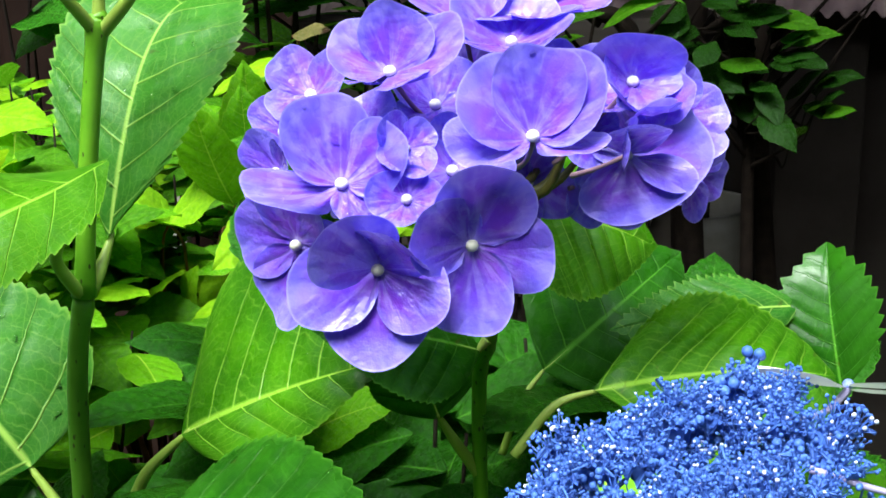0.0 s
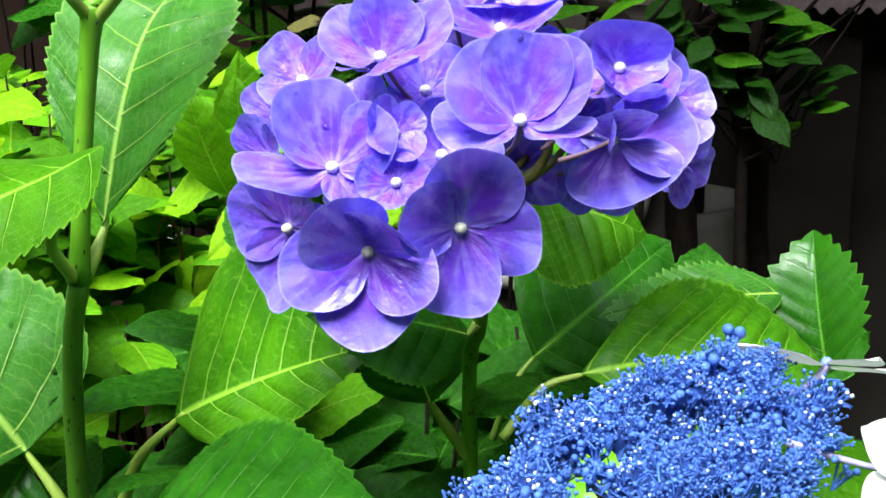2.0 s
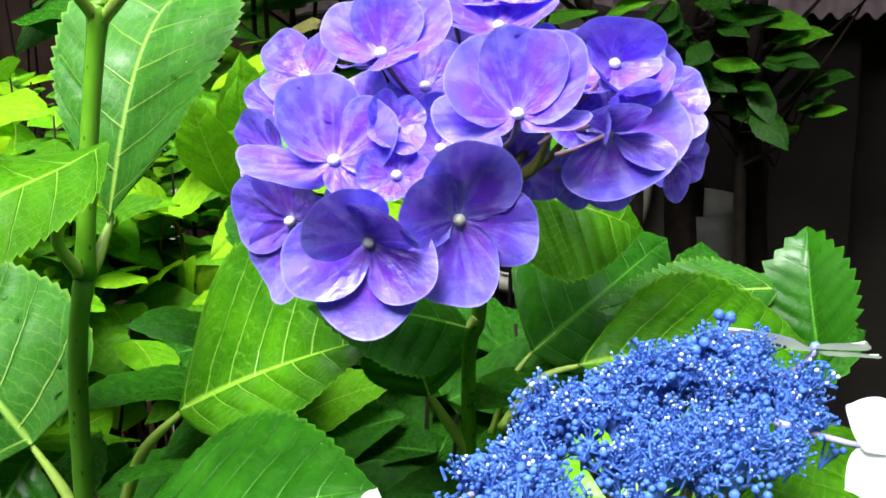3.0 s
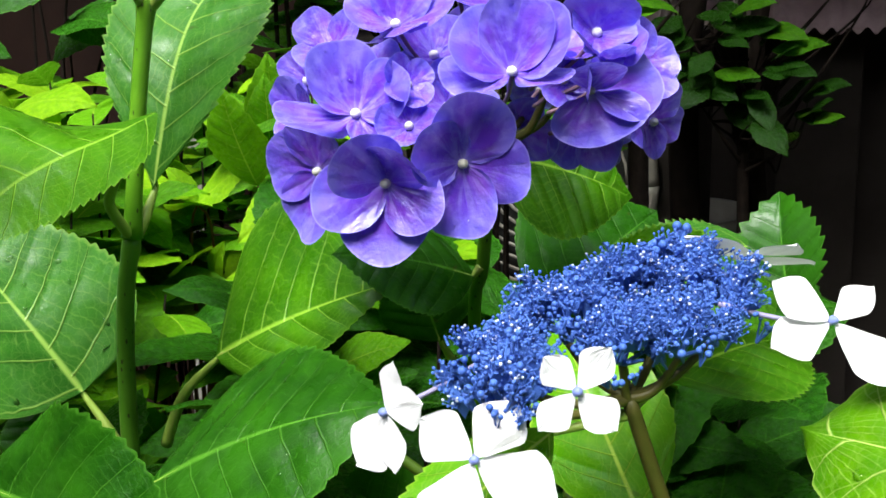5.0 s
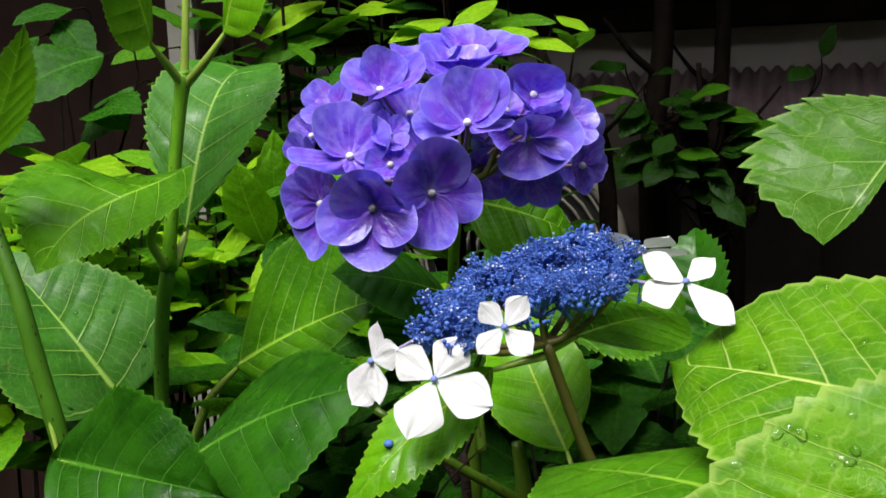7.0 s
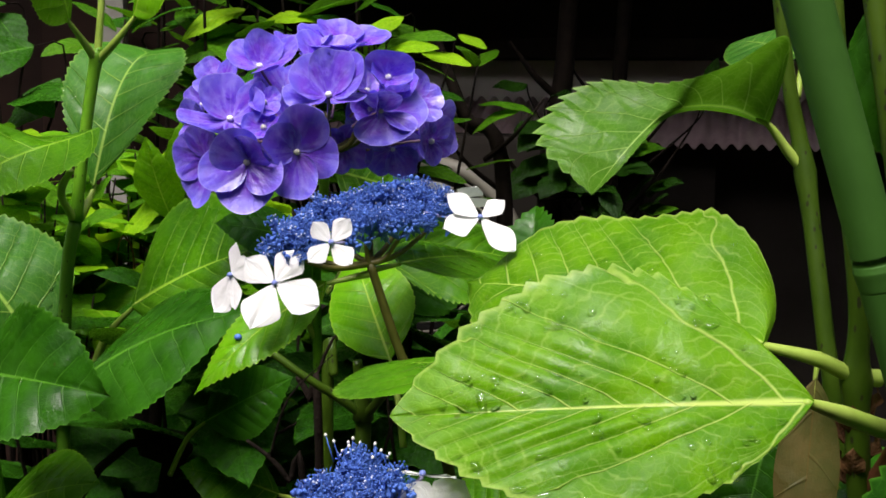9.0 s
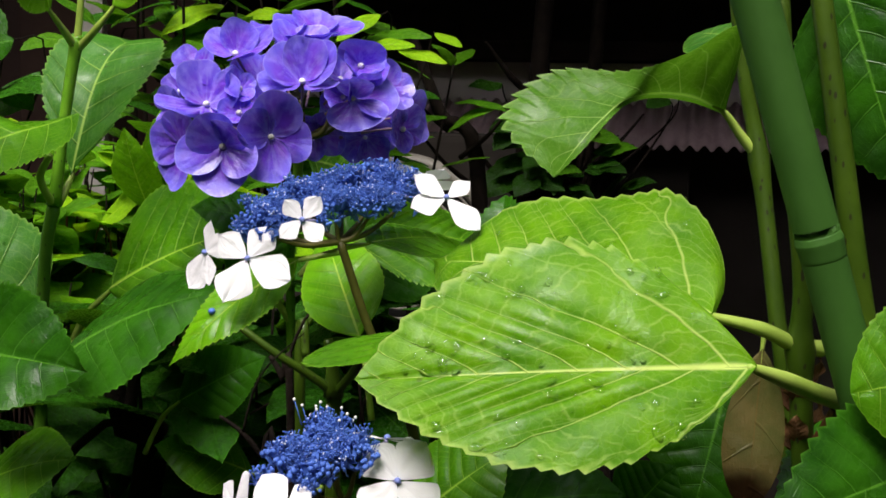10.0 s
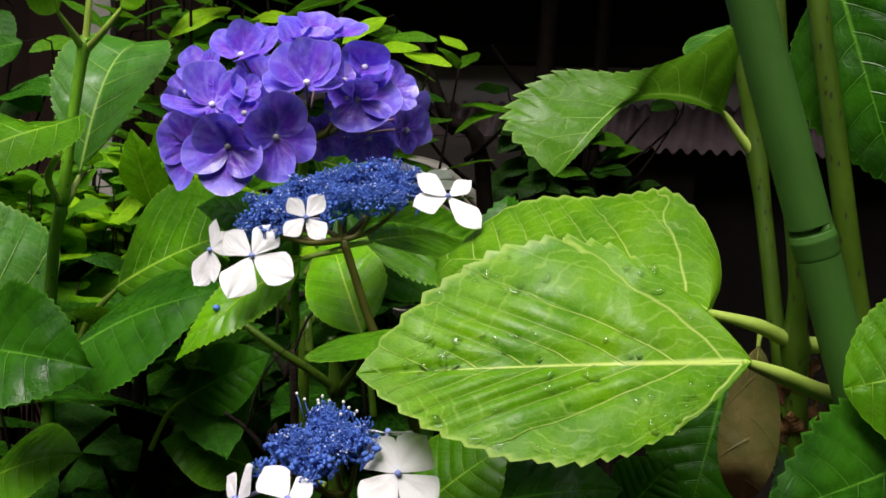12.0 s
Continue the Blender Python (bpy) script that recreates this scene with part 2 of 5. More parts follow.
LEAF_CAMELLIA = leaf_material("dark_glossy_small_leaf", (0.005, 0.024, 0.002), (0.015, 0.062, 0.004), (0.04, 0.11, 0.012), 0.28, 0.12, nv=6.0, vein_strength=0.2, gloss=0.5)
LEAF_ARCH = leaf_material("arching_leaf_pale_green", (0.034, 0.125, 0.005), (0.072, 0.215, 0.012), (0.32, 0.52, 0.12), 0.40, 0.28, nv=11.0, vein_strength=0.8, gloss=0.3, net_strength=0.16)
LEAF_DRY = leaf_material("dry_brown_scale", (0.06, 0.025, 0.010), (0.16, 0.080, 0.035), (0.20, 0.12, 0.06), 0.55, 0.15, nv=8.0, vein_strength=0.2, shine=(0.2, 0.1, 0.03))
PETAL_VIOLET = petal_material("violet_petal", (0.128, 0.046, 0.64), (0.168, 0.150, 0.86), (0.26, 0.054, 0.62), (0.46, 0.43, 0.94), through_light=0.22, streak=0.24, coat=0.4, relief=0.55, velvet=0.0)
PETAL_WHITE = petal_material("white_petal", (0.88, 0.88, 0.90), (0.86, 0.87, 0.90), (0.89, 0.89, 0.90), (0.78, 0.81, 0.90), 0.6, 0.16, 0.06, relief=0.3)
BEAD_WHITE = plain_material("white_bead", (0.70, 0.70, 0.66), (0.85, 0.84, 0.80), 300.0, 0.4, bumpy=0.1)
BEAD_GREEN = plain_material("pale_green_bead", (0.45, 0.46, 0.36), (0.62, 0.62, 0.52), 300.0, 0.45, bumpy=0.1)
BEAD_BLUE = plain_material("pale_blue_bead", (0.10, 0.15, 0.50), (0.24, 0.30, 0.66), 300.0, 0.4, bumpy=0.1)
BUD_BLUE = plain_material("blue_flower_buds", (0.045, 0.108, 0.43), (0.095, 0.215, 0.68), 160.0, 0.46, bumpy=0.2, distance=0.0003, spec=0.3, through_light=0.15)
ANTHER = plain_material("pale_anthers", (0.38, 0.46, 0.74), (0.66, 0.72, 0.88), 300.0, 0.4, bumpy=0.1)
STEM_GREEN = plain_material("spotted_green_stem", (0.085, 0.26, 0.008), (0.14, 0.34, 0.016), 40.0, 0.38, bumpy=0.2, distance=0.0004, spots=260.0)
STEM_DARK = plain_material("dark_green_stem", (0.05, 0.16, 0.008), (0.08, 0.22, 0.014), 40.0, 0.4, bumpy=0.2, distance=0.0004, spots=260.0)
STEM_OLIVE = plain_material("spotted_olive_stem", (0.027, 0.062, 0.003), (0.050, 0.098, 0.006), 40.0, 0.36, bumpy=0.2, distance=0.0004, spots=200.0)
PETIOLE = plain_material("pale_green_leaf_stalk", (0.26, 0.40, 0.05), (0.35, 0.48, 0.09), 60.0, 0.4, bumpy=0.2, distance=0.0004)
STALK_BROWN = plain_material("olive_brown_flower_stalk", (0.062, 0.066, 0.010), (0.110, 0.098, 0.020), 60.0, 0.45, bumpy=0.25, distance=0.0004)
PEDICEL_PINK = plain_material("pinkish_flower_stalk", (0.17, 0.10, 0.13), (0.26, 0.16, 0.20), 90.0, 0.45, bumpy=0.1)
PEDICEL = plain_material("lilac_flower_stalk", (0.22, 0.20, 0.36), (0.32, 0.30, 0.48), 90.0, 0.45, bumpy=0.1)
TWIG = plain_material("dark_twig_bark", (0.006, 0.004, 0.003), (0.016, 0.011, 0.008), 60.0, 0.8, bumpy=0.7, distance=0.002, spec=0.1)
TWIG_RED = plain_material("reddish_brown_twig", (0.11, 0.035, 0.015), (0.18, 0.07, 0.03), 60.0, 0.5, bumpy=0.4)
STAKE = plain_material("green_plastic_coating", (0.030, 0.100, 0.012), (0.042, 0.130, 0.017), 30.0, 0.6, bumpy=0.12, distance=0.0004, spec=0.25)
SOIL = plain_material("dark_damp_soil", (0.008, 0.006, 0.004), (0.024, 0.018, 0.012), 9.0, 0.9, bumpy=1.0, distance=0.02, spec=0.1)
PLASTER = plain_material("grey_beige_plaster", (0.26, 0.235, 0.21), (0.38, 0.35, 0.32), 5.0, 0.85, bumpy=0.5, distance=0.003, spec=0.1)
WALL_PLASTER = plain_material("pinkish_grey_plaster", (0.60, 0.54, 0.50), (0.74, 0.67, 0.63), 5.0, 0.85, bumpy=0.5, distance=0.003, spec=0.1)
# Grey plaster darkened in its colour for the shade by the wall.
DARK_PLASTER = plain_material("shade_dark_plaster", (0.027, 0.023, 0.020), (0.048, 0.041, 0.036), 5.0, 0.85, bumpy=0.5, distance=0.003, spec=0.1)
# Timber coloured near-black to stand in for shade above the wall.
TIMBER = plain_material("shade_dark_timber", (0.010, 0.007, 0.005), (0.026, 0.018, 0.013), 12.0, 0.7, bumpy=0.6, distance=0.002, spec=0.1)
BROWN_WALL = plain_material("dark_brown_boards", (0.010, 0.005, 0.004), (0.020, 0.010, 0.007), 8.0, 0.75, bumpy=0.5, distance=0.002, spec=0.1)
CORRUGATED = plain_material("faded_brown_corrugated_sheet", (0.40, 0.28, 0.29), (0.60, 0.44, 0.46), 14.0, 0.5, bumpy=0.2)
METAL_CREAM = plain_material("cream_painted_metal", (0.26, 0.24, 0.20), (0.36, 0.34, 0.29), 10.0, 0.45, bumpy=0.15)
BLACK_PLASTIC = plain_material("black_plastic", (0.01, 0.01, 0.01), (0.025, 0.025, 0.025), 30.0, 0.5, bumpy=0.2)
POT_WHITE = plain_material("dirty_white_glaze", (0.20, 0.19, 0.17), (0.32, 0.31, 0.28), 12.0, 0.4, bumpy=0.2)


def droplet_material():
    """Thin clear water: it lets the leaf through and mirrors the sky at its rim."""
    m, nt, b = material("rain_water", 0.02, 0.0)
    clear = nt.nodes.new("ShaderNodeBsdfTransparent")
    clear.inputs[0].default_value = (0.95, 0.97, 0.94, 1)
    gloss = nt.nodes.new("ShaderNodeBsdfGlossy")
    gloss.inputs["Roughness"].default_value = 0.03
    rim = nt.nodes.new("ShaderNodeFresnel")
    rim.inputs["IOR"].default_value = 1.3
    both = nt.nodes.new("ShaderNodeMixShader")
    nt.links.new(rim.outputs[0], both.inputs[0])
    nt.links.new(clear.outputs[0], both.inputs[1])
    nt.links.new(gloss.outputs[0], both.inputs[2])
    end = next(n for n in nt.nodes if n.type == "OUTPUT_MATERIAL")
    nt.links.new(both.outputs[0], end.inputs[0])
    nt.nodes.remove(b)
    return m


WATER = droplet_material()


# ---------------------------------------------------------------- mesh helpers
WORLD = {}                                    # each object's pose in the world


def thing(name, place, label, category, group="", kind=""):
    """A top-level thing: an empty at its base that carries its parts."""
    ob = new(name)
    ob.empty_display_size = 0.01
    m = Matrix.Translation(place)
    ob.matrix_basis = m
    WORLD[ob] = m
    return tagged(ob, label, category, group, kind)


def part(name, mesh, mat, parent, m=None, label=""):
    """One mesh object under a thing or a part; m is its pose in the world."""
    if isinstance(mesh, bmesh.types.BMesh):
        me = bpy.data.meshes.new(name)
        mesh.to_mesh(me)
        mesh.free()
        mesh = me
    if mat is not None and not mesh.materials:
        mesh.materials.append(mat)
    ob = new(name, mesh)
    m = Matrix.Identity(4) if m is None else m
    WORLD[ob] = m
    if parent is not None:
        ob.parent = parent
        ob.matrix_basis = WORLD[parent].inverted() @ m
    else:
        ob.matrix_basis = m
    if label:
        ob["label"] = label
    return ob


def grid_mesh(name, points, uvs, rows, cols, flat=False):
    """A sheet of rows x cols points with UVs."""
    faces = [(r * cols + c, r * cols + c + 1, (r + 1) * cols + c + 1, (r + 1) * cols + c) for r in range(rows - 1) for c in range(cols - 1)]
    me = bpy.data.meshes.new(name)
    me.from_pydata([tuple(p) for p in points], [], faces)
    layer = me.uv_layers.new(name="UVMap")
    index = np.empty(len(me.loops), dtype=np.int32)
    me.loops.foreach_get("vertex_index", index)
    layer.data.foreach_set("uv", np.asarray(uvs, dtype=np.float32)[index].ravel())
    me.polygons.foreach_set("use_smooth", [not flat] * len(me.polygons))
    me.update()
    return me


def tube_mesh(name, points, radii, sides=10, steps=6, knots=()):
    """A round stem along a smooth line through the points. knots: (point index, swelling)."""
    pts = [Vector(p) for p in points]
    line, rad = [], []
    for i in range(len(pts) - 1):
        p0, p1, p2, p3 = pts[max(i - 1, 0)], pts[i], pts[i + 1], pts[min(i + 2, len(pts) - 1)]
        for k in range(steps):
            t = k / steps
            line.append(0.5 * ((2 * p1) + (p2 - p0) * t + (2 * p0 - 5 * p1 + 4 * p2 - p3) * t * t + (3 * p1 - p0 - 3 * p2 + p3) * t ** 3))
            r = radii[i] * (1 - t) + radii[i + 1] * t
            for j, swell in knots:
                r *= 1 + swell * math.exp(-((i + t - j) * 6) ** 2)
            rad.append(r)
    line.append(pts[-1])
    rad.append(radii[-1])
    verts, faces = [], []
    side = None
    for i, p in enumerate(line):
        d = (line[min(i + 1, len(line) - 1)] - line[max(i - 1, 0)]).normalized()
        if side is None:
            side = d.orthogonal().normalized()
        side = (side - d * side.dot(d)).normalized()
        up = d.cross(side)
        for k in range(sides):
            a = 2 * math.pi * k / sides
            verts.append(p + (side * math.cos(a) + up * math.sin(a)) * rad[i])
    n = len(line)
    for i in range(n - 1):
        for k in range(sides):
            a, b = i * sides + k, i * sides + (k + 1) % sides
            faces.append((a, b, b + sides, a + sides))
    faces.append(tuple(range(sides))[::-1])
    faces.append(tuple((n - 1) * sides + k for k in range(sides)))
    me = bpy.data.meshes.new(name)
    me.from_pydata([tuple(v) for v in verts], [], faces)
    me.polygons.foreach_set("use_smooth", [True] * len(me.polygons))
    me.update()
    return me


def frame_of(x_axis, face, place):
    """A pose whose x runs along x_axis and whose z leans towards face."""
    x = Vector(x_axis).normalized()
    z = Vector(face)
    z = (z - x * z.dot(x)).normalized()
    y = z.cross(x)
    return Matrix(((x.x, y.x, z.x, place[0]), (x.y, y.y, z.y, place[1]), (x.z, y.z, z.z, place[2]), (0, 0, 0, 1)))


def blade_mesh(name, length, width, bow=0.4, late=1.3, fold=-0.1, teeth=24, tooth=0.02, wave=0.0, twist=0.0, quilt=0.0010, nv=7.5, point=1.15, wide_at=0.9, seed=0, cols=13, sweep=2.8, lop=0.0):
    """A leaf blade along x, upper face to +z: an arched midrib, pointed tip, toothed margin, blade puffed between the veins."""
    rnd = random.Random(seed)
    rows = teeth * 6 + 1 if teeth else 31
    t = np.linspace(0, 1, rows)
    reach = 0.19 * (sweep - 1.0)
    fine = np.linspace(0, 1, 801)
    fine_end = fine + reach * (1 - fine) * (1 - np.exp(-fine / 0.07))
    v = np.interp(t, 0.5 * fine + 0.5 * fine_end, fine)
    peak = wide_at / (wide_at + point)

    def slanted(vi, ai):
        """How far along the leaf a point of vein row vi lies, at the share ai of the half width: the veins run forwards."""
        return vi + ai ** 1.15 * reach * (1 - vi) * (1 - np.exp(-vi / 0.07))

    end = np.clip(slanted(v, 1.0), 0, 1)
    half = (end ** wide_at) * ((1 - end) ** point) / (peak ** wide_at * (1 - peak) ** point) * width / 2
    if teeth:
        saw = (end * teeth) % 1.0
        saw[-1] = 0
        big = 0.75 + 0.5 * np.array([rnd.random() for _ in range(teeth + 1)])[np.minimum((end * teeth).astype(int), teeth)]
        grow = tooth * length * saw * big * np.clip(half / (width * 0.12), 0, 1) * np.clip((end - 0.10) / 0.2, 0, 1)
    else:
        saw = np.zeros(rows)
        grow = np.zeros(rows)
    # midrib as an arc whose bend grows towards the tip, scaled to the chord
    n = 200
    u = np.linspace(0, 1, n)
    ang = -bow * (u ** late)
    mx, mz = np.concatenate([[0], np.cumsum(np.cos(ang[:-1]))]) / (n - 1), np.concatenate([[0], np.cumsum(np.sin(ang[:-1]))]) / (n - 1)
    chord, turn = math.hypot(mx[-1], mz[-1]), math.atan2(mz[-1], mx[-1])
    cx, cz = (mx * math.cos(turn) + mz * math.sin(turn)) / chord, (-mx * math.sin(turn) + mz * math.cos(turn)) / chord
    ang = ang - turn
    s = np.linspace(-1, 1, cols)
    pts, uvs = [], []
    ph = rnd.random() * 6.28
    for i in range(rows):
        for sj in s:
            a = abs(sj)
            h = half[i] + grow[i] * max(0.0, (a - 0.75) * 4)
            along = min(1.0, slanted(v[i], a))
            y = h * sj * (1 + lop * (1 if sj > 0 else -1))
            z = fold * a * h + wave * width * math.sin(along * 12.0 + ph + (1.5 if sj > 0 else 0)) * a * a
            z += quilt * abs(math.sin(math.pi * (v[i] * nv + (0.35 if sj > 0 else 0.0) - 0.5))) ** 0.8 * min(1.0, a * 4) * (1 - a ** 4) * min(1.0, half[i] / (width * 0.25))
            z -= 0.0012 * (length / 0.12) * max(0.0, 1 - a * 8)
            tw = twist * along
            y, z = y * math.cos(tw) - z * math.sin(tw), y * math.sin(tw) + z * math.cos(tw)
            f = along * (n - 1)
            k = min(int(f), n - 2)
            t = f - k
            bx, bz, an = cx[k] * (1 - t) + cx[k + 1] * t, cz[k] * (1 - t) + cz[k + 1] * t, ang[k]
            pts.append((bx * length - z * math.sin(an), y, bz * length + z * math.cos(an)))
            uvs.append((0.5 + sj / 2, v[i]))
    return grid_mesh(name, pts, uvs, rows, cols)


LEAF_COUNT = [0]


def leaf(parent, base, tip, face, width, mat, bow=0.4, stalk=None, stalk_r=0.0022, label="", under=False, **shape):
    """A leaf from base to tip, its upper side towards face; stalk: points from the stem to the base."""
    base, tip = Vector(base), Vector(tip)
    LEAF_COUNT[0] += 1
    m = frame_of(tip - base, face, base)
    ob = part("leaf", blade_mesh("leaf", (tip - base).length, width, bow, seed=LEAF_COUNT[0], **shape), mat, parent, m, label)
    if not stalk and not under:
        back = (base - tip).normalized()
        stalk, stalk_r = [base + back * 0.032 + Vector((0, 0, -0.026)), base + back * 0.016 + Vector((0, 0, -0.006))], 0.0018
    if stalk:
        rows = len(ob.data.vertices) // 13
        rib = [(m @ ob.data.vertices[6 + 13 * int(share * rows)].co, f) for share, f in ((0.034, 0.50), (0.11, 0.32), (0.20, 0.18), (0.30, 0.05))]
        down = m.to_3x3() @ Vector((0, 0, 1))
        line, radii = [Vector(p) for p in stalk], [stalk_r * (1.15 - 0.3 * i / len(stalk)) for i in range(len(stalk))]
        if not under:
            line += [p - down * stalk_r * f * 0.75 for p, f in rib]
            radii += [stalk_r * f for p, f in rib]
        part("leaf_stalk", tube_mesh("leaf_stalk", line, radii, 8), PETIOLE, ob)
    return ob


def petal_mesh(name, cup=0.25, wave=0.1, notch=0.0, narrow=0.6, spread=1.35, curl=0.0, seed=0):
    """A petal of length 1 along x, its inner face to +z: a fan of rays from the claw, with a rounded, slightly wavy rim."""
    rnd = random.Random(seed)
    rows, cols = 13, 27
    p1, p2, p3 = (rnd.random() * 6.28 for _ in range(3))
    skew = rnd.uniform(-0.06, 0.06)
    pts, uvs = [], []
    for i in range(rows):
        v = (i / (rows - 1)) ** 0.8
        for c in range(cols):
            sj = -1 + 2 * c / (cols - 1)
            phi = spread * sj
            reach = max(0.05, math.cos(phi * 0.97)) ** narrow * (1 + 0.03 * math.sin(3.3 * phi + p1) + 0.02 * math.sin(7 * phi + p3) + skew * sj) - notch * math.exp(-(sj * 6) ** 2)
            x, y = v * reach * math.cos(phi), v * reach * math.sin(phi)
            z = cup * (0.5 * x * x + 0.75 * y * y) - curl * v ** 4
            z += 0.008 * math.sin(19 * phi + p1) * v ** 3 + 0.006 * math.sin(11 * phi - p2 + 6 * v) * v
            z += wave * (0.09 * math.sin(2.6 * phi + p2) * v ** 2 + 0.03 * math.sin(6.5 * phi + p3) * v ** 3)
            z -= 0.025 * math.exp(-(sj * 8) ** 2) * math.sin(math.pi * v)
            pts.append((x, y, z))
            uvs.append((0.5 + sj / 2, v))
    return grid_mesh(name, pts, uvs, rows, cols)


def lozenge_petal(name, wide=0.78, wave=0.1, seed=0):
    """A flat petal of length 1 along x: a narrow claw, widest past its middle, square shoulders and a blunt, slightly ragged tip."""
    rnd = random.Random(seed)
    rows, cols = 19, 15
    p1, p2 = rnd.random() * 6.28, rnd.random() * 6.28
    lean, peak, blunt = rnd.uniform(-0.06, 0.06), rnd.uniform(0.54, 0.62), rnd.uniform(0.66, 0.85)
    pts, uvs = [], []
    for i in range(rows):
        v = 1 - (1 - i / (rows - 1)) ** 1.8
        share = (v / peak) ** 0.80 if v < peak else max(0.0, 1 - ((v - peak) / (1 - peak)) ** 1.7) ** blunt
        half = wide / 2 * share + 0.02 * v * (1 - v)
        for c in range(cols):
            s = -1 + 2 * c / (cols - 1)
            y = half * s * (1 + 0.06 * math.sin(6 * v + p1 + s)) + lean * v
            z = 0.05 * v * v - 0.12 * (s * half) ** 2 + wave * (0.05 * math.sin(4 * v + 2 * s + p2) + 0.03 * math.sin(7 * s + p1)) * v - 0.02 * math.exp(-(s * 5) ** 2) * math.sin(math.pi * v)
            z += 0.006 * math.sin(16 * s + p2) * v
            pts.append((v - 0.03 * s * s * v + 0.012 * math.sin(9 * s + p1) * v ** 6, y, z))
            uvs.append((0.5 + s / 2, v * (1 - 0.1 * s * s)))
    return grid_mesh(name, pts, uvs, rows, cols)


def ball_mesh(name, r, squash=1.0, rings=6, segs=10):
    bm = bmesh.new()
    bmesh.ops.create_uvsphere(bm, u_segments=segs, v_segments=rings, radius=r)
    for v in bm.verts:
        v.co.z *= squash
    for f in bm.faces:
        f.smooth = True
    me = bpy.data.meshes.new(name)
    bm.to_mesh(me)
    bm.free()
    return me


def box_mesh(name, size, bevel=0.0, centre=(0, 0, 0)):
    bm = bmesh.new()
    bmesh.ops.create_cube(bm, size=1.0)
    for v in bm.verts:
        v.co = Vector((v.co.x * size[0] + centre[0], v.co.y * size[1] + centre[1], v.co.z * size[2] + centre[2]))
    if bevel:
        bmesh.ops.bevel(bm, geom=bm.edges[:], offset=bevel, segments=2, affect="EDGES", profile=0.7)
    me = bpy.data.meshes.new(name)
    bm.to_mesh(me)
    bm.free()
    return me


# ---------------------------------------------------------------- florets
PETALS = [petal_mesh("petal", cup=0.2 + 0.14 * (i % 3), wave=0.5 + 0.35 * (i % 4), notch=0.03 * (i % 3), narrow=0.8 + 0.16 * (i % 3), spread=1.36, seed=i) for i in range(10)]
for me in PETALS:
    me.materials.append(PETAL_VIOLET)
WHITES = [lozenge_petal("white_petal", 0.74 + 0.05 * (i % 3), 0.22 + 0.2 * (i % 3), 40 + i) for i in range(6)]
BROAD_WHITES = [lozenge_petal("white_petal", 0.95 + 0.04 * (i % 3), 0.15 + 0.1 * (i % 3), 60 + i) for i in range(4)]
for me in WHITES + BROAD_WHITES:
    me.materials.append(PETAL_WHITE)
BEADS = {}


def floret(head, centre, face, up, petals, stem_to, meshes=PETALS, bead=BEAD_WHITE, bead_r=0.0021, lift=0.0005, seed=0, stalk_mat=PEDICEL, name="floret"):
    """A sterile floret: petals as (angle from up, clockwise from the front; length; lift in degrees), a round bead, a thin stalk."""
    rnd = random.Random(seed)
    centre, face = Vector(centre), Vector(face).normalized()
    u = Vector(up)
    u = (u - face * u.dot(face)).normalized()
    r = u.cross(face)
    stalk_end = Vector(stem_to)
    mid = centre.lerp(stalk_end, 0.4) - face * (centre - stalk_end).length * 0.12
    ob = part(name, tube_mesh("floret_stalk", [stalk_end, mid, centre - face * 0.0006], [0.0011, 0.0009, 0.0012], 6, 4), stalk_mat, head)
    for i, (angle, length, rise, *wide) in enumerate(petals):
        a = radians(angle)
        flat = u * math.cos(a) + r * math.sin(a)
        along = flat * math.cos(radians(rise)) + face * math.sin(radians(rise))
        inner = face * math.cos(radians(rise)) - flat * math.sin(radians(rise))
        m = frame_of(along, inner, centre + flat * 0.0006 + face * lift * (i % 2)) @ Matrix.Diagonal((length, length * rnd.uniform(0.95, 1.1) * (wide[0] if wide else 1.0), length, 1))
        part("petal", meshes[rnd.randrange(len(meshes))], None, ob, m)
    key = (bead.name, bead_r)
    if key not in BEADS:
        BEADS[key] = ball_mesh("bead", bead_r, 0.9)
        BEADS[key].materials.append(bead)
    part("bead", BEADS[key], None, ob, Matrix.Translation(centre + face * bead_r * 0.7))
    return ob


DROP = ball_mesh("rain_drop", 1.0, 0.42, 8, 14)


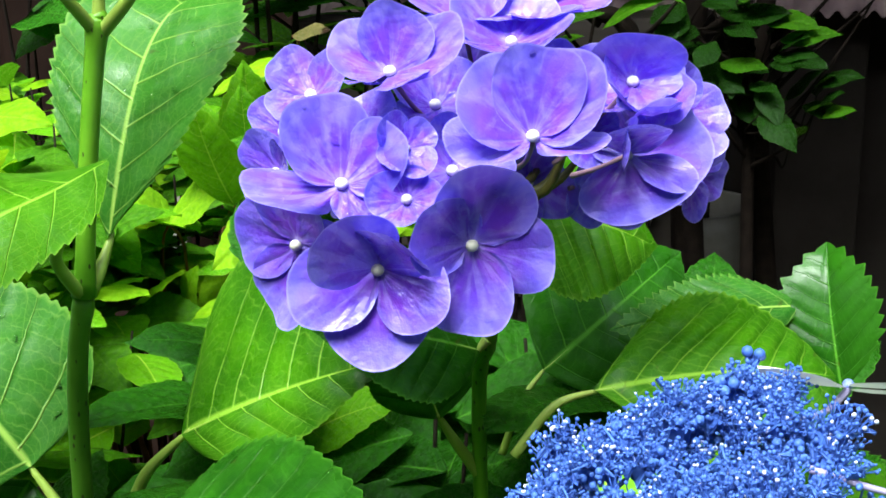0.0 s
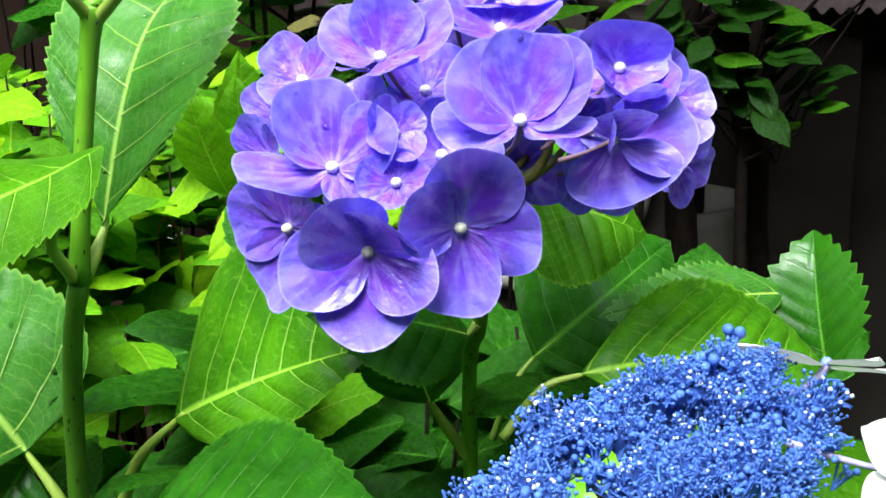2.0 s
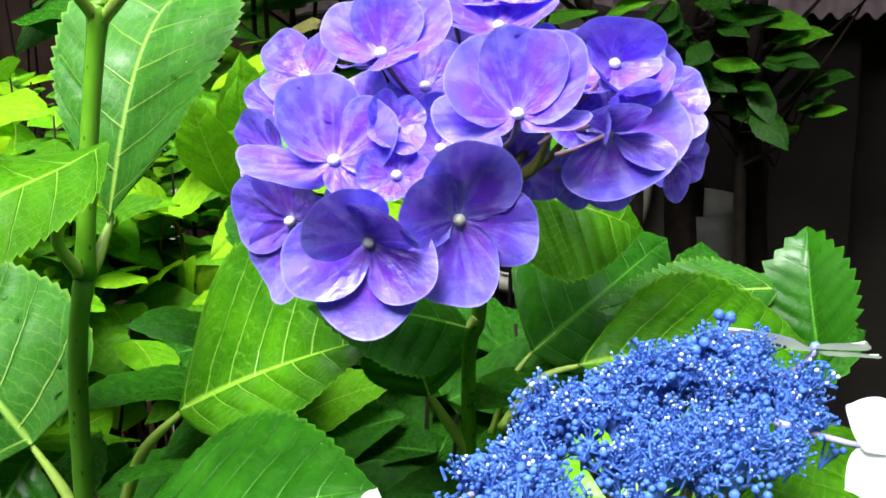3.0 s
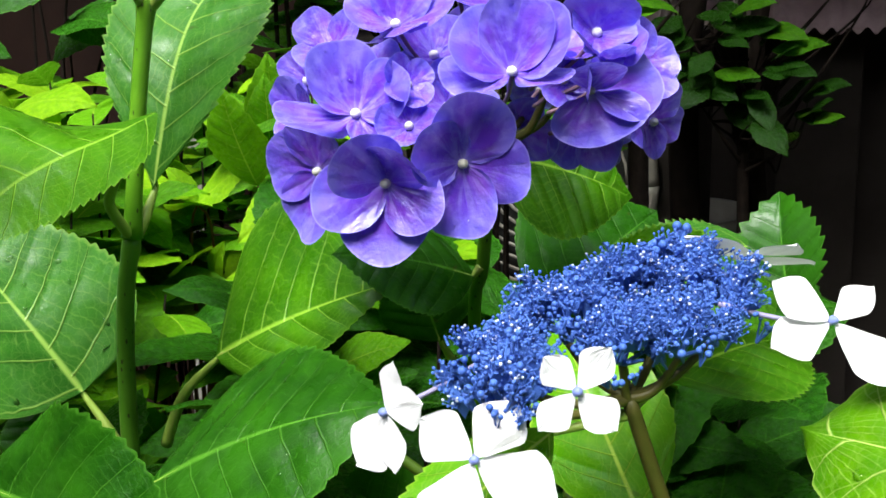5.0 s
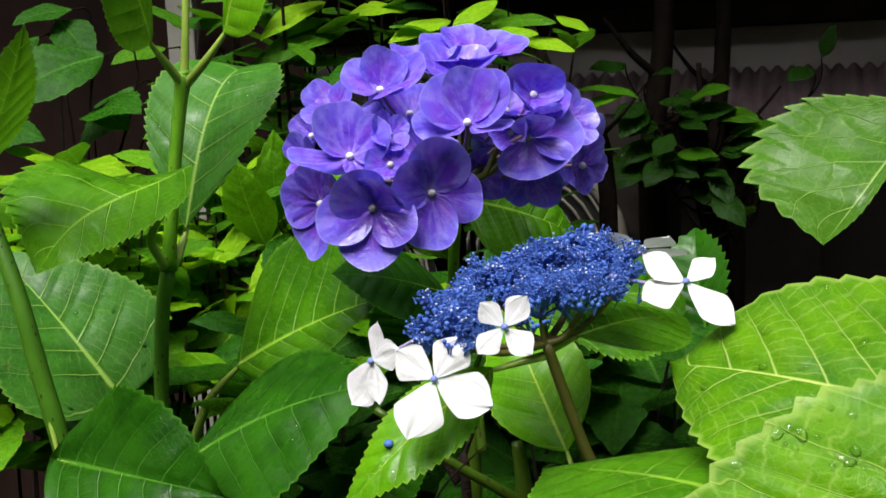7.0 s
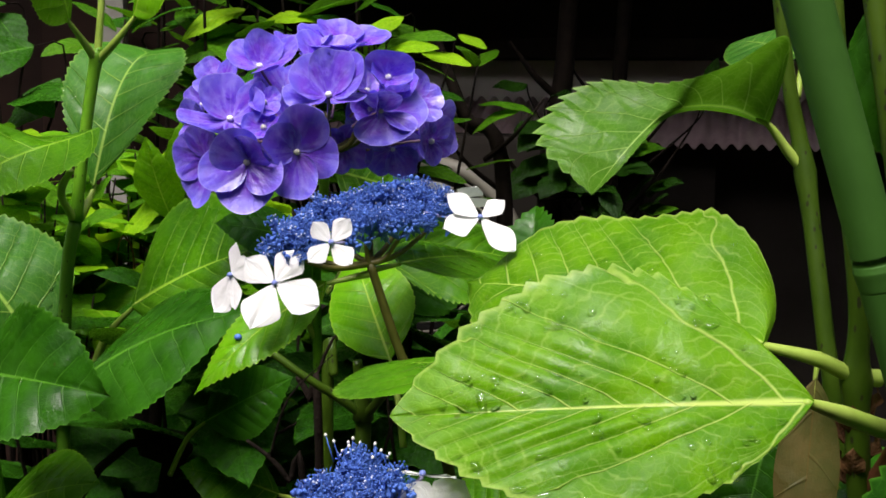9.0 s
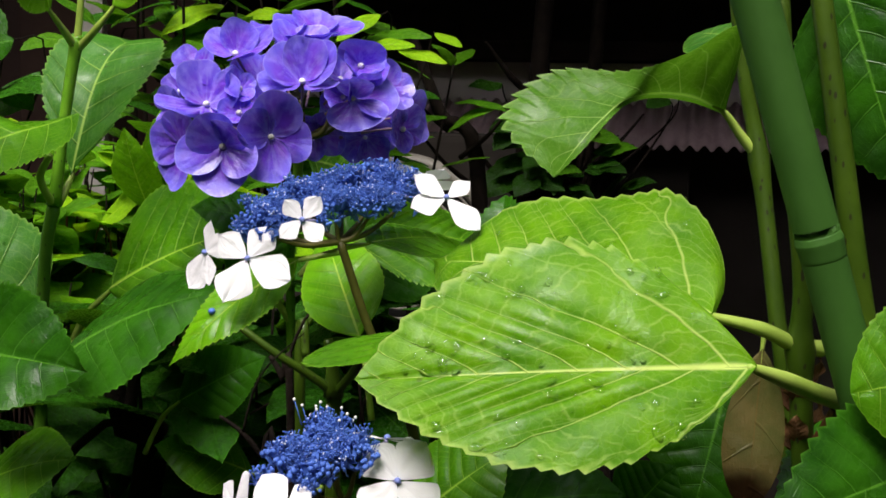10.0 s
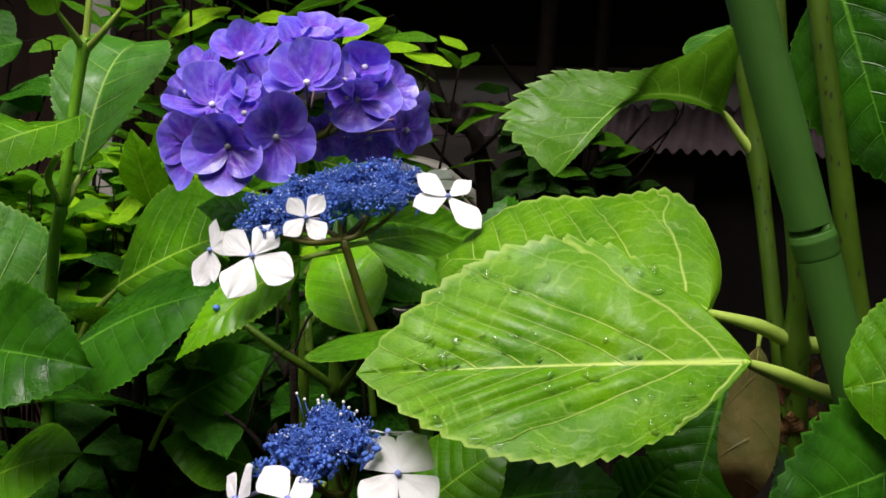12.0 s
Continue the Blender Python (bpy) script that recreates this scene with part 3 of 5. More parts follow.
def drops(targets, parent, count, size, seed, clump=0.0):
    """Rain drops scattered over leaves or petals, as one part; clump: 0 evenly, 1 in loose groups."""
    rnd = random.Random(seed)
    src = [v.co.copy() for v in DROP.vertices]
    faces = [tuple(p.vertices) for p in DROP.polygons]
    verts, polys, sizes = [], [], {}
    for k in range(count):
        ob = rnd.choice(targets)
        m = WORLD[ob]
        if ob not in sizes:
            sizes[ob] = list(np.cumsum([p.area for p in ob.data.polygons]))
        poly = rnd.choices(ob.data.polygons, cum_weights=sizes[ob])[0]
        n = (m.to_3x3().inverted().transposed() @ poly.normal).normalized()
        if n.z < 0:
            n = -n
        corner = [m @ ob.data.vertices[i].co for i in poly.vertices]
        w = [rnd.random() for _ in corner]
        p = sum((c * x for c, x in zip(corner, w)), Vector()) / sum(w)
        if noise.noise(p * 45.0 + Vector((seed, 0, 0))) < clump * rnd.uniform(-0.2, 0.5):
            continue
        r = size * rnd.uniform(0.35, 1.0) ** 2
        turn = Matrix.Translation(p) @ n.to_track_quat("Z", "Y").to_matrix().to_4x4() @ pose(0, 0, 0, 0, 0, rnd.uniform(0, 180))
        long = rnd.uniform(1.0, 2.2)
        start = len(verts)
        verts += [tuple(turn @ Vector((c.x * r * long, c.y * r, c.z * r))) for c in src]
        polys += [tuple(i + start for i in f) for f in faces]
    me = bpy.data.meshes.new("rain_water")
    me.from_pydata(verts, [], polys)
    me.polygons.foreach_set("use_smooth", [True] * len(me.polygons))
    me.update()
    ob = tagged(part("rain_water", me, WATER, parent, None, "clear rain drops"), kind="stuff")
    return ob


# ---------------------------------------------------------------- setting: soil, house wall, low corrugated roof
def build_setting():
    bm = bmesh.new()
    bmesh.ops.create_grid(bm, x_segments=60, y_segments=60, size=40.0)
    for v in bm.verts:
        v.co.z = 0.02 * noise.noise(v.co * 1.3)
    tagged(part("ground", bm, SOIL, None), "dark damp garden soil under the plants", "ground", kind="structure")
    turn = pose(0.46, 2.42, 0, 0, 0, -16)
    wall = part("wall_back", box_mesh("wall_back", (7.0, 0.15, 1.262), 0.004, (0.3, 0.075, 0.631)), WALL_PLASTER, None, turn)
    tagged(wall, "grey beige plastered house wall, weathered and in shade", "wall", kind="structure")
    # The shade under the low roof is painted as a darker coat.
    part("plinth", box_mesh("plinth", (7.0, 0.03, 1.08), 0.004, (0.3, -0.016, 0.54)), DARK_PLASTER, wall, turn, "lower coat coloured near-black for the shade under the low roof")
    # dark timber ledge, boards and eaves over the plaster; their near-black colour paints the shade
    boards = thing("timber_front", turn.translation, "timber house front above the plaster, coloured near-black for the shade there", "wall", kind="structure")
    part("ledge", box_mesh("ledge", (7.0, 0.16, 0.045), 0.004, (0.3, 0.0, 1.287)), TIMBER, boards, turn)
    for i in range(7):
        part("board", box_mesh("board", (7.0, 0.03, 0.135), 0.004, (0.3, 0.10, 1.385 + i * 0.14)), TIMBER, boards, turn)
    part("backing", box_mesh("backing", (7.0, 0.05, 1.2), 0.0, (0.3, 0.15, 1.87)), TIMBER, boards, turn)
    # Unseen overhang, added only to keep light off the background.
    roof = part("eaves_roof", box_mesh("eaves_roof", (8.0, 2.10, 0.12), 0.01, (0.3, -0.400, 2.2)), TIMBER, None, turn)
    tagged(roof, "unseen dark overhang, added to shade the wall and the shrubs", "roof", kind="structure")
    # the low roof of corrugated sheet along the wall
    rows, per, pitch, n = 3, 8, 0.032, 150
    pts, uvs = [], []
    cols = n * per + 1
    for r in range(rows):
        for c in range(cols):
            x = -2.9 + c * pitch / per
            down = r / (rows - 1)
            pts.append((x, -0.02 - 0.19 * down, 1.165 - 0.10 * down + 0.0070 * math.sin(2 * math.pi * c / per)))
            uvs.append((x, down))
    sheet = part("corrugated_roof", grid_mesh("corrugated_roof", pts, uvs, rows, cols), CORRUGATED, None, turn)
    mod = sheet.modifiers.new("thickness", "SOLIDIFY")
    mod.thickness = 0.002
    tagged(sheet, "low roof of faded brown corrugated sheet along the wall", "roof", kind="structure")
    # Post in the same darkened plaster, shade included in its colour.
    post = thing("shed_post", turn @ Vector((0.5, -0.12, 0)), "grey brown post under the low roof, its shade put into the colour", "post")
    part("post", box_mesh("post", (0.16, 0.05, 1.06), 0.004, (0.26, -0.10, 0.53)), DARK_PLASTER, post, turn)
    # Unseen walls, added around the camera to block low front and side light.
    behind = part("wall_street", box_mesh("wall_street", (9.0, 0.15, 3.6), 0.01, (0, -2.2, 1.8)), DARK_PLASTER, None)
    tagged(behind, "unseen dark wall behind the camera, added to block front light", "wall", kind="structure")
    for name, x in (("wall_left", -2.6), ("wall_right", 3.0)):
        tagged(part(name, box_mesh(name, (0.15, 6.5, 3.2), 0.01, (x, 0.3, 1.6)), DARK_PLASTER, None), "unseen dark side wall, added to hold back low light", "wall", kind="structure")
    pale = thing("fence_post", (-0.5, 1.7, 0), "pale weathered post behind the shrubs", "post")
    q = (-0.4652, 1.6800, 1.0447)
    part("post", box_mesh("post", (0.045, 0.03, 1.35), 0.003, (q[0], q[1], 0.675)), POT_WHITE, pale)
    # dark boards at the side of the bed
    side = thing("wall_side", (-0.9, 1.7, 0), "dark brown board fence behind the shrubs", "fence", kind="structure")
    for i in range(12):
        part("fence_board", box_mesh("fence_board", (0.115, 0.02, 1.5), 0.003, (-0.33 - i * 0.12, 1.75 + 0.02 * i, 0.75)), BROWN_WALL, side)


build_setting()


def air_conditioner():
    """The outdoor unit, with its round fan guard."""
    c = Vector((0.0819, 1.7500, 0.8510))
    unit = thing("outdoor_unit", (c.x, c.y, c.z - 0.3), "dark outdoor air conditioner unit with a beige fan ring", "air conditioner")
    m = pose(c.x, c.y, c.z, 0, 0, -16)
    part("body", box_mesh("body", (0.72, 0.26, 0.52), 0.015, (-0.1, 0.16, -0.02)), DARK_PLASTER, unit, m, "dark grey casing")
    circle = [(0.19 * math.cos(a), 0, 0.19 * math.sin(a)) for a in [2 * math.pi * k / 40 for k in range(41)]]
    part("fan_ring", tube_mesh("fan_ring", circle, [0.014] * 41, 8, 2), METAL_CREAM, unit, m @ pose(0, 0.015, 0))
    dark = bmesh.new()
    bmesh.ops.create_circle(dark, cap_ends=True, segments=40, radius=0.185, matrix=pose(0, 0.024, 0, 90))
    part("fan_opening", dark, BLACK_PLASTIC, unit, m)
    for k in range(9):
        r = 0.02 + k * 0.019
        line = [(r * math.cos(a), 0, r * math.sin(a)) for a in [2 * math.pi * j / 28 for j in range(29)]]
        part("guard_wire", tube_mesh("guard_wire", line, [0.0028] * 29, 6, 1), METAL_CREAM, unit, m @ pose(0, 0.012, 0))
    for dx in (-0.35, 0.15):
        part("foot", box_mesh("foot", (0.06, 0.30, c.z - 0.27), 0.004, (dx, 0.16, -0.28 - (c.z - 0.27) / 2)), PLASTER, unit, m)


air_conditioner()


def round_pot(place, r, h):
    pot = thing("plant_pot", place, "dirty white round glazed pot in the shade by the wall", "pot")
    prof = [(0.0, 0.0), (0.72, 0.0), (0.93, 0.25), (1.0, 0.6), (0.95, 0.92), (1.02, 0.95), (1.02, 1.0), (0.9, 1.0), (0.86, 0.85), (0.0, 0.8)]
    bm = bmesh.new()
    rings = [[bm.verts.new((a * r * math.cos(t), a * r * math.sin(t), b * h)) for t in [2 * math.pi * k / 28 for k in range(28)]] for a, b in prof if a > 0]
    for p, q in zip(rings, rings[1:]):
        for k in range(28):
            bm.faces.new((p[k], p[(k + 1) % 28], q[(k + 1) % 28], q[k])).smooth = True
    bm.faces.new(rings[0][::-1])
    bm.faces.new(rings[-1])
    part("pot", bm, POT_WHITE, pot, Matrix.Translation(place))


ground_pot = (0.3275, 1.9000, 0.7516)
round_pot((ground_pot[0] + 0.02, 1.9, 0.0), 0.13, ground_pot[2] + 0.02)

def spline(pts, t):
    """A point at the share t of a smooth line through the points."""
    pts = [Vector(p) for p in pts]
    f = min(max(t, 0.0), 1.0) * (len(pts) - 1)
    i = min(int(f), len(pts) - 2)
    t = f - i
    p0, p1, p2, p3 = pts[max(i - 1, 0)], pts[i], pts[i + 1], pts[min(i + 2, len(pts) - 1)]
    return 0.5 * ((2 * p1) + (p2 - p0) * t + (2 * p0 - 5 * p1 + 4 * p2 - p3) * t * t + (3 * p1 - p0 - 3 * p2 + p3) * t ** 3)


def draped_leaf(parent, rib, one, other, mat, label, teeth=26, tooth=0.06, nv=7.5, puff=0.06, stalk=(), start=0.38):
    """A strongly bent leaf, spread between its midrib and its two margins."""
    rows, cols = teeth * 5 + 1, 15
    pts, uvs = [], []
    for i in range(rows):
        v = i / (rows - 1)
        r = spline(rib, v)
        for c in range(cols):
            s = -1 + 2 * c / (cols - 1)
            a = abs(s)
            edge = spline(one if s < 0 else other, v)
            out = edge - r
            along = (spline(rib, v + 0.02) - spline(rib, v - 0.02)).normalized()
            up = along.cross(out) * (1 if s < 0 else -1)
            up = up.normalized() if up.length > 1e-9 else Vector((0, 0, 1))
            saw = tooth * ((v * teeth) % 1.0) * max(0.0, (a - 0.75) * 4) * min(1.0, max(0.0, (v - start) * 8))
            p = r + out * a * (1 + saw) + along * out.length * 0.5 * saw
            p += up * out.length * (puff * math.sin(math.pi * a) + 0.022 * abs(math.sin(math.pi * (v * nv - 0.5))) * math.sin(math.pi * a))
            pts.append(p)
            uvs.append((0.5 + s / 2, v - 0.17 * a * min(1.0, v * 4)))
    ob = part("leaf", grid_mesh("leaf", pts, uvs, rows, cols), mat, parent, None, label)
    if stalk:
        line = [Vector(p) for p in stalk] + ([spline(rib, 0.0), spline(rib, 0.08)] if start > 0.1 else [])
        radii = [0.0034 - 0.0004 * i for i in range(len(stalk))] + ([0.0020, 0.0008] if start > 0.1 else [])
        part("leaf_stalk", tube_mesh("leaf_stalk", line, radii, 8), PETIOLE, ob)
    return ob


# ---------------------------------------------------------------- shoot with the tall spotted stem
shoot = thing("hydrangea_shoot", (-0.19, 0.515, 0.0), "tall spotted green hydrangea stem with large wet leaves", "plant", "hydrangea shoots")
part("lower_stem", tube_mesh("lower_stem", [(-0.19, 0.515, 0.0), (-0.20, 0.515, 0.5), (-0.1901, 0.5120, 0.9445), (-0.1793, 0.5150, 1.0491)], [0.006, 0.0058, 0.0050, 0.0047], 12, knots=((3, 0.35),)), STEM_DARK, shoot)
part("upper_stem", tube_mesh("upper_stem", [(-0.1794, 0.5150, 1.0477), (-0.1701, 0.5180, 1.1215), (-0.1621, 0.5210, 1.1722), (-0.1604, 0.5210, 1.1757)], [0.0047, 0.0044, 0.0046, 0.0038], 12, knots=((0, 0.3), (2, 0.25))), STEM_GREEN, shoot)
part("shoot_tip", tube_mesh("shoot_tip", [(-0.1617, 0.5210, 1.1697), (-0.1590, 0.5230, 1.2017), (-0.1557, 0.5300, 1.2639)], [0.0032, 0.0026, 0.0024], 10), PETIOLE, shoot)
wet_one = leaf(shoot, (-0.1707, 0.5300, 1.0713), (-0.1360, 0.6100, 1.1810), (-0.25, -0.9, 0.3), 0.096, LEAF_WET, 1.5, [(-0.1772, 0.5180, 1.0495), (-0.1733, 0.5220, 1.0581)], 0.0034, late=2.6, quilt=0.0006, fold=0.1, wave=0.02, wide_at=1.25, point=0.7, label="large wet greyish green leaf, its tip bent back")
draped_leaf(shoot, [(-0.1480, 0.4750, 1.1200), (-0.1640, 0.4550, 1.1120), (-0.1790, 0.4350, 1.1060), (-0.1970, 0.4150, 1.0960), (-0.2080, 0.4000, 1.0840), (-0.2200, 0.3950, 1.0670)],
            [(-0.1470, 0.4745, 1.1195), (-0.1470, 0.4500, 1.1020), (-0.1640, 0.4250, 1.0885), (-0.1810, 0.4050, 1.0800), (-0.1990, 0.3920, 1.0745), (-0.2200, 0.3945, 1.0668)],
            [(-0.1485, 0.4770, 1.1205), (-0.1690, 0.4800, 1.1150), (-0.2020, 0.4900, 1.1130), (-0.2330, 0.4750, 1.1260), (-0.2510, 0.4400, 1.1120), (-0.2350, 0.4150, 1.0890), (-0.2205, 0.3960, 1.0672)],
            LEAF_MID, "green leaf folded along its midrib, its tip hanging down", teeth=26, tooth=0.10, nv=7.5, puff=0.03, start=0.05, stalk=[(-0.1800, 0.5120, 1.0500), (-0.1850, 0.5000, 1.0700), (-0.1740, 0.4900, 1.0880)])
wet_two = leaf(shoot, (-0.2200, 0.5250, 0.9550), (-0.317, 0.56, 1.06), (0.30, -0.66, 0.7), 0.122, LEAF_WET, 0.35, [(-0.1910, 0.5130, 0.9100), (-0.2040, 0.5190, 0.9330)], 0.003, quilt=0.0008, wide_at=0.5, fold=0.12)
leaf(shoot, (-0.1732, 0.4950, 1.1974), (-0.1871, 0.4300, 1.2738), (0.3, -0.6, 0.7), 0.09, LEAF_MID, 0.5, [(-0.1631, 0.5210, 1.1705), (-0.1675, 0.5100, 1.1818)], 0.003)
leaf(shoot, (-0.1297, 0.5050, 1.2025), (-0.0822, 0.4700, 1.2749), (-0.35, -0.6, 0.6), 0.09, LEAF_BRIGHT, 0.5, [(-0.1599, 0.5210, 1.1704), (-0.1443, 0.5120, 1.1843)], 0.003)

# the slanting stem beside it
second = thing("hydrangea_shoot", (-0.2035, 0.4200, 0.8115), "slanting dark green hydrangea stem with drooping leaves", "plant", "hydrangea shoots")
part("stem", tube_mesh("stem", [(-0.2035, 0.4200, 0.8115), (-0.2131, 0.4000, 0.9477), (-0.2252, 0.4000, 1.0100), (-0.2359, 0.4050, 1.0548), (-0.2563, 0.4200, 1.1046)], [0.0065, 0.0058, 0.0056, 0.005, 0.0045], 12), STEM_DARK, second)
leaf(second, (-0.2164, 0.3900, 0.9600), (-0.1000, 0.3200, 0.9610), (0.1, -0.92, 0.4), 0.088, LEAF_DARK, 0.5, [(-0.2265, 0.4000, 1.0157)], 0.0022, fold=0.16, wave=0.05, lop=0.0)
leaf(second, (-0.208, 0.4, 0.855), (-0.123, 0.37, 0.89), (0.1, -0.5, 0.85), 0.085, LEAF_MID, 0.6, [(-0.2149, 0.4000, 0.9550)], 0.0022)
leaf(second, (-0.2542, 0.4000, 1.1222), (-0.1994, 0.3600, 1.2033), (0.75, -0.5, 0.4), 0.04, LEAF_MID, 0.4, None)

# ---------------------------------------------------------------- shoot that carries the violet head
core = Vector((0.018, 0.452, 1.105))
mop_shoot = thing("violet_hydrangea", (0.02, 0.52, 0.0), "hydrangea with a round violet blue flower head, wet with rain", "hydrangea", "flowering hydrangeas")
part("stem", tube_mesh("stem", [(0.02, 0.52, 0.0), (0.02, 0.52, 0.5), (0.0071, 0.5000, 0.9580), (0.0127, 0.4700, 1.0425), core], [0.007, 0.0055, 0.0036, 0.0034, 0.0040], 12), STEM_GREEN, mop_shoot)
bug_leaf = leaf(mop_shoot, (-0.133, 0.495, 0.986), (-0.027, 0.455, 1.038), (-0.16, -0.70, 0.68), 0.104, LEAF_MID, 0.4, [(-0.1724, 0.5200, 0.9244), (-0.1560, 0.5080, 0.9590)], 0.0030, fold=-0.10, wave=0.02, lop=0.55, wide_at=0.62, point=0.9, sweep=2.8)
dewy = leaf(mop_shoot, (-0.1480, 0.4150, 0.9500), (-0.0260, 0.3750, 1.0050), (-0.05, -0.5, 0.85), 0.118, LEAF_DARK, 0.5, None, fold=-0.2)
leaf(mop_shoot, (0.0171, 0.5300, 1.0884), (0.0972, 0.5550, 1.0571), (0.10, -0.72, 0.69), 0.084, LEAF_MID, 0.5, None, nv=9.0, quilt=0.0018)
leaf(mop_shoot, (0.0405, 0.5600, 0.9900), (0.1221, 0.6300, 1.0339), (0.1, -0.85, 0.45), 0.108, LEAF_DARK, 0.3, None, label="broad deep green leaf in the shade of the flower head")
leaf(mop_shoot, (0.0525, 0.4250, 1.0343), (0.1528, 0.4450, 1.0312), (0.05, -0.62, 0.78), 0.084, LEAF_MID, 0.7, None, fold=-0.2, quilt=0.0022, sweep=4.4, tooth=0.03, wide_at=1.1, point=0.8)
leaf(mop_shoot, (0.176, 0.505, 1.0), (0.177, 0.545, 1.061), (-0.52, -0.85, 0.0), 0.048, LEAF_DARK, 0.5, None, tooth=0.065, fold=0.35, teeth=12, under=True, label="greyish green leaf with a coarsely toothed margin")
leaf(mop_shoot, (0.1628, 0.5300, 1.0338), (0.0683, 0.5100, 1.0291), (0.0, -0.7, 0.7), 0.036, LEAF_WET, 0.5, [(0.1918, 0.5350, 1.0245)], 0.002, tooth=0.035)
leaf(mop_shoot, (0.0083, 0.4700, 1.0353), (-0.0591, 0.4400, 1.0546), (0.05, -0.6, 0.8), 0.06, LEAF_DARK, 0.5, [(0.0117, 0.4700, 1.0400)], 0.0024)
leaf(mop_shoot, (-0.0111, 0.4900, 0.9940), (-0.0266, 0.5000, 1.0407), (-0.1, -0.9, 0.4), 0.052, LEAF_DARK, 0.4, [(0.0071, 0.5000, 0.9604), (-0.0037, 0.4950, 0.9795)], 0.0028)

# ---------------------------------------------------------------- the violet flower head
mop = mop_shoot
part("head_stalk", tube_mesh("head_stalk", [core - Vector((0, 0, 0.01)), core + Vector((0, 0, 0.02))], [0.005, 0.003], 8), STALK_BROWN, mop)
for k in range(9):
    a = k * 2.4
    part("branch", tube_mesh("branch", [core, core + Vector((0.020 * math.cos(a), 0.018 * math.sin(a), 0.006)), core + Vector((0.030 * math.cos(a), 0.026 * math.sin(a), 0.016 + 0.006 * (k % 3)))], [0.0024, 0.002, 0.0014], 6, 4), STALK_BROWN, mop)
FLOWER = [0]


def violet(centre, face, petals, bead=BEAD_WHITE, bead_r=0.0023):
    FLOWER[0] += 1
    c = Vector(centre)
    petals = [(a, k * 0.885, *rest) for a, k, *rest in petals]
    return floret(mop, c, face, (0, 0, 1), petals, core + (c - core) * 0.6, stalk_mat=PEDICEL_PINK, bead=bead, bead_r=bead_r, seed=FLOWER[0])


def four(size, rise, turn=45):
    return [(turn + 90 * i, size * 0.9 * (1.0 if i % 2 else 0.92), rise) for i in range(4)]


lit_one = violet((-0.0368, 0.3780, 1.1274), (0.05, -0.72, 0.68), [(-18, 0.036, 26), (58, 0.030, 20, 0.9), (-96, 0.0365, -2, 0.58), (150, 0.020, -8, 0.8)])
lit_four = violet((0.0266, 0.3710, 1.1432), (0.0, -0.6, 0.8), [(-48, 0.035, 34, 1.0), (14, 0.036, 44, 1.0), (52, 0.036, 34, 0.85), (-96, 0.031, 2, 0.75), (100, 0.027, 0, 0.55)])
lit_two = violet((-0.0247, 0.3690, 1.1010), (-0.08, -0.97, 0.12), [(-108, 0.035, 6), (122, 0.030, 6), (182, 0.0365, 2), (-42, 0.033, 42), (36, 0.028, 40)], BEAD_GREEN)
lit_three = violet((0.0063, 0.3730, 1.1079), (0.1, -0.98, 0.04), [(186, 0.0345, 4), (98, 0.031, 6), (-62, 0.032, 34), (16, 0.039, 20, 1.05)], BEAD_GREEN)
violet((-0.0150, 0.3760, 1.1227), (0.0, -0.85, 0.45), four(0.0175, 22, 10), BEAD_GREEN, 0.002)
violet((-0.0158, 0.3820, 1.1387), (0.2, -0.85, 0.4), four(0.0165, 20, 55), BEAD_GREEN, 0.002)
violet((-0.0210, 0.4010, 1.1617), (-0.05, -0.65, 0.75), [(14, 0.028, 34, 1.1), (-58, 0.028, 22, 0.95), (72, 0.034, 16, 0.85), (140, 0.020, 24, 1.1)])
violet((0.0297, 0.4500, 1.1793), (0.1, -0.35, 0.93), [(0, 0.034, 22), (80, 0.040, 12), (-85, 0.036, 12), (175, 0.03, 8)])
violet((0.0630, 0.4080, 1.1560), (0.1, -0.75, 0.62), [(8, 0.025, 62, 1.5), (84, 0.022, 18), (-80, 0.018, 40), (165, 0.016, 10, 1.2)])
violet((0.0590, 0.3880, 1.1340), (0.15, -0.88, 0.42), [(168, 0.026, -4, 1.55), (80, 0.036, -8, 0.9), (6, 0.022, 62, 1.3), (-64, 0.021, 66)], BEAD_GREEN, 0.0018)
violet((0.0799, 0.4200, 1.1427), (0.45, -0.7, 0.5), [(20, 0.022, 20), (95, 0.022, 8), (-60, 0.020, 25), (150, 0.024, 0)])
violet((-0.0520, 0.4250, 1.1514), (-0.25, -0.7, 0.65), four(0.025, 16, 40))
violet((-0.0640, 0.4350, 1.1368), (-0.7, -0.6, 0.3), four(0.0225, 15, 30))
violet((-0.0653, 0.4200, 1.1242), (-0.7, -0.65, 0.1), four(0.0225, 12, 45))
violet((-0.0571, 0.4050, 1.1007), (-0.5, -0.85, -0.1), [(-80, 0.031, 4), (10, 0.030, 12), (100, 0.03, 5), (200, 0.036, 0)], BEAD_GREEN)
violet((0.0914, 0.4450, 1.1142), (0.75, -0.6, -0.15), [(100, 0.023, 0), (20, 0.022, 12), (-70, 0.022, 18), (165, 0.019, 4)])
violet((0.0293, 0.4700, 1.1086), (0.2, -0.95, -0.2), four(0.027, 12, 20), BEAD_WHITE, 0.0018)
violet((0.0643, 0.4750, 1.1075), (0.2, -0.85, -0.4), four(0.030, 5, 50), BEAD_WHITE, 0.0018)
violet((0.0927, 0.4750, 1.1225), (0.7, -0.65, -0.2), four(0.033, 6, 25), BEAD_WHITE, 0.0018)
violet((0.0502, 0.4220, 1.1353), (0.1, -0.9, 0.3), four(0.018, 14, 30), BEAD_GREEN, 0.0018)
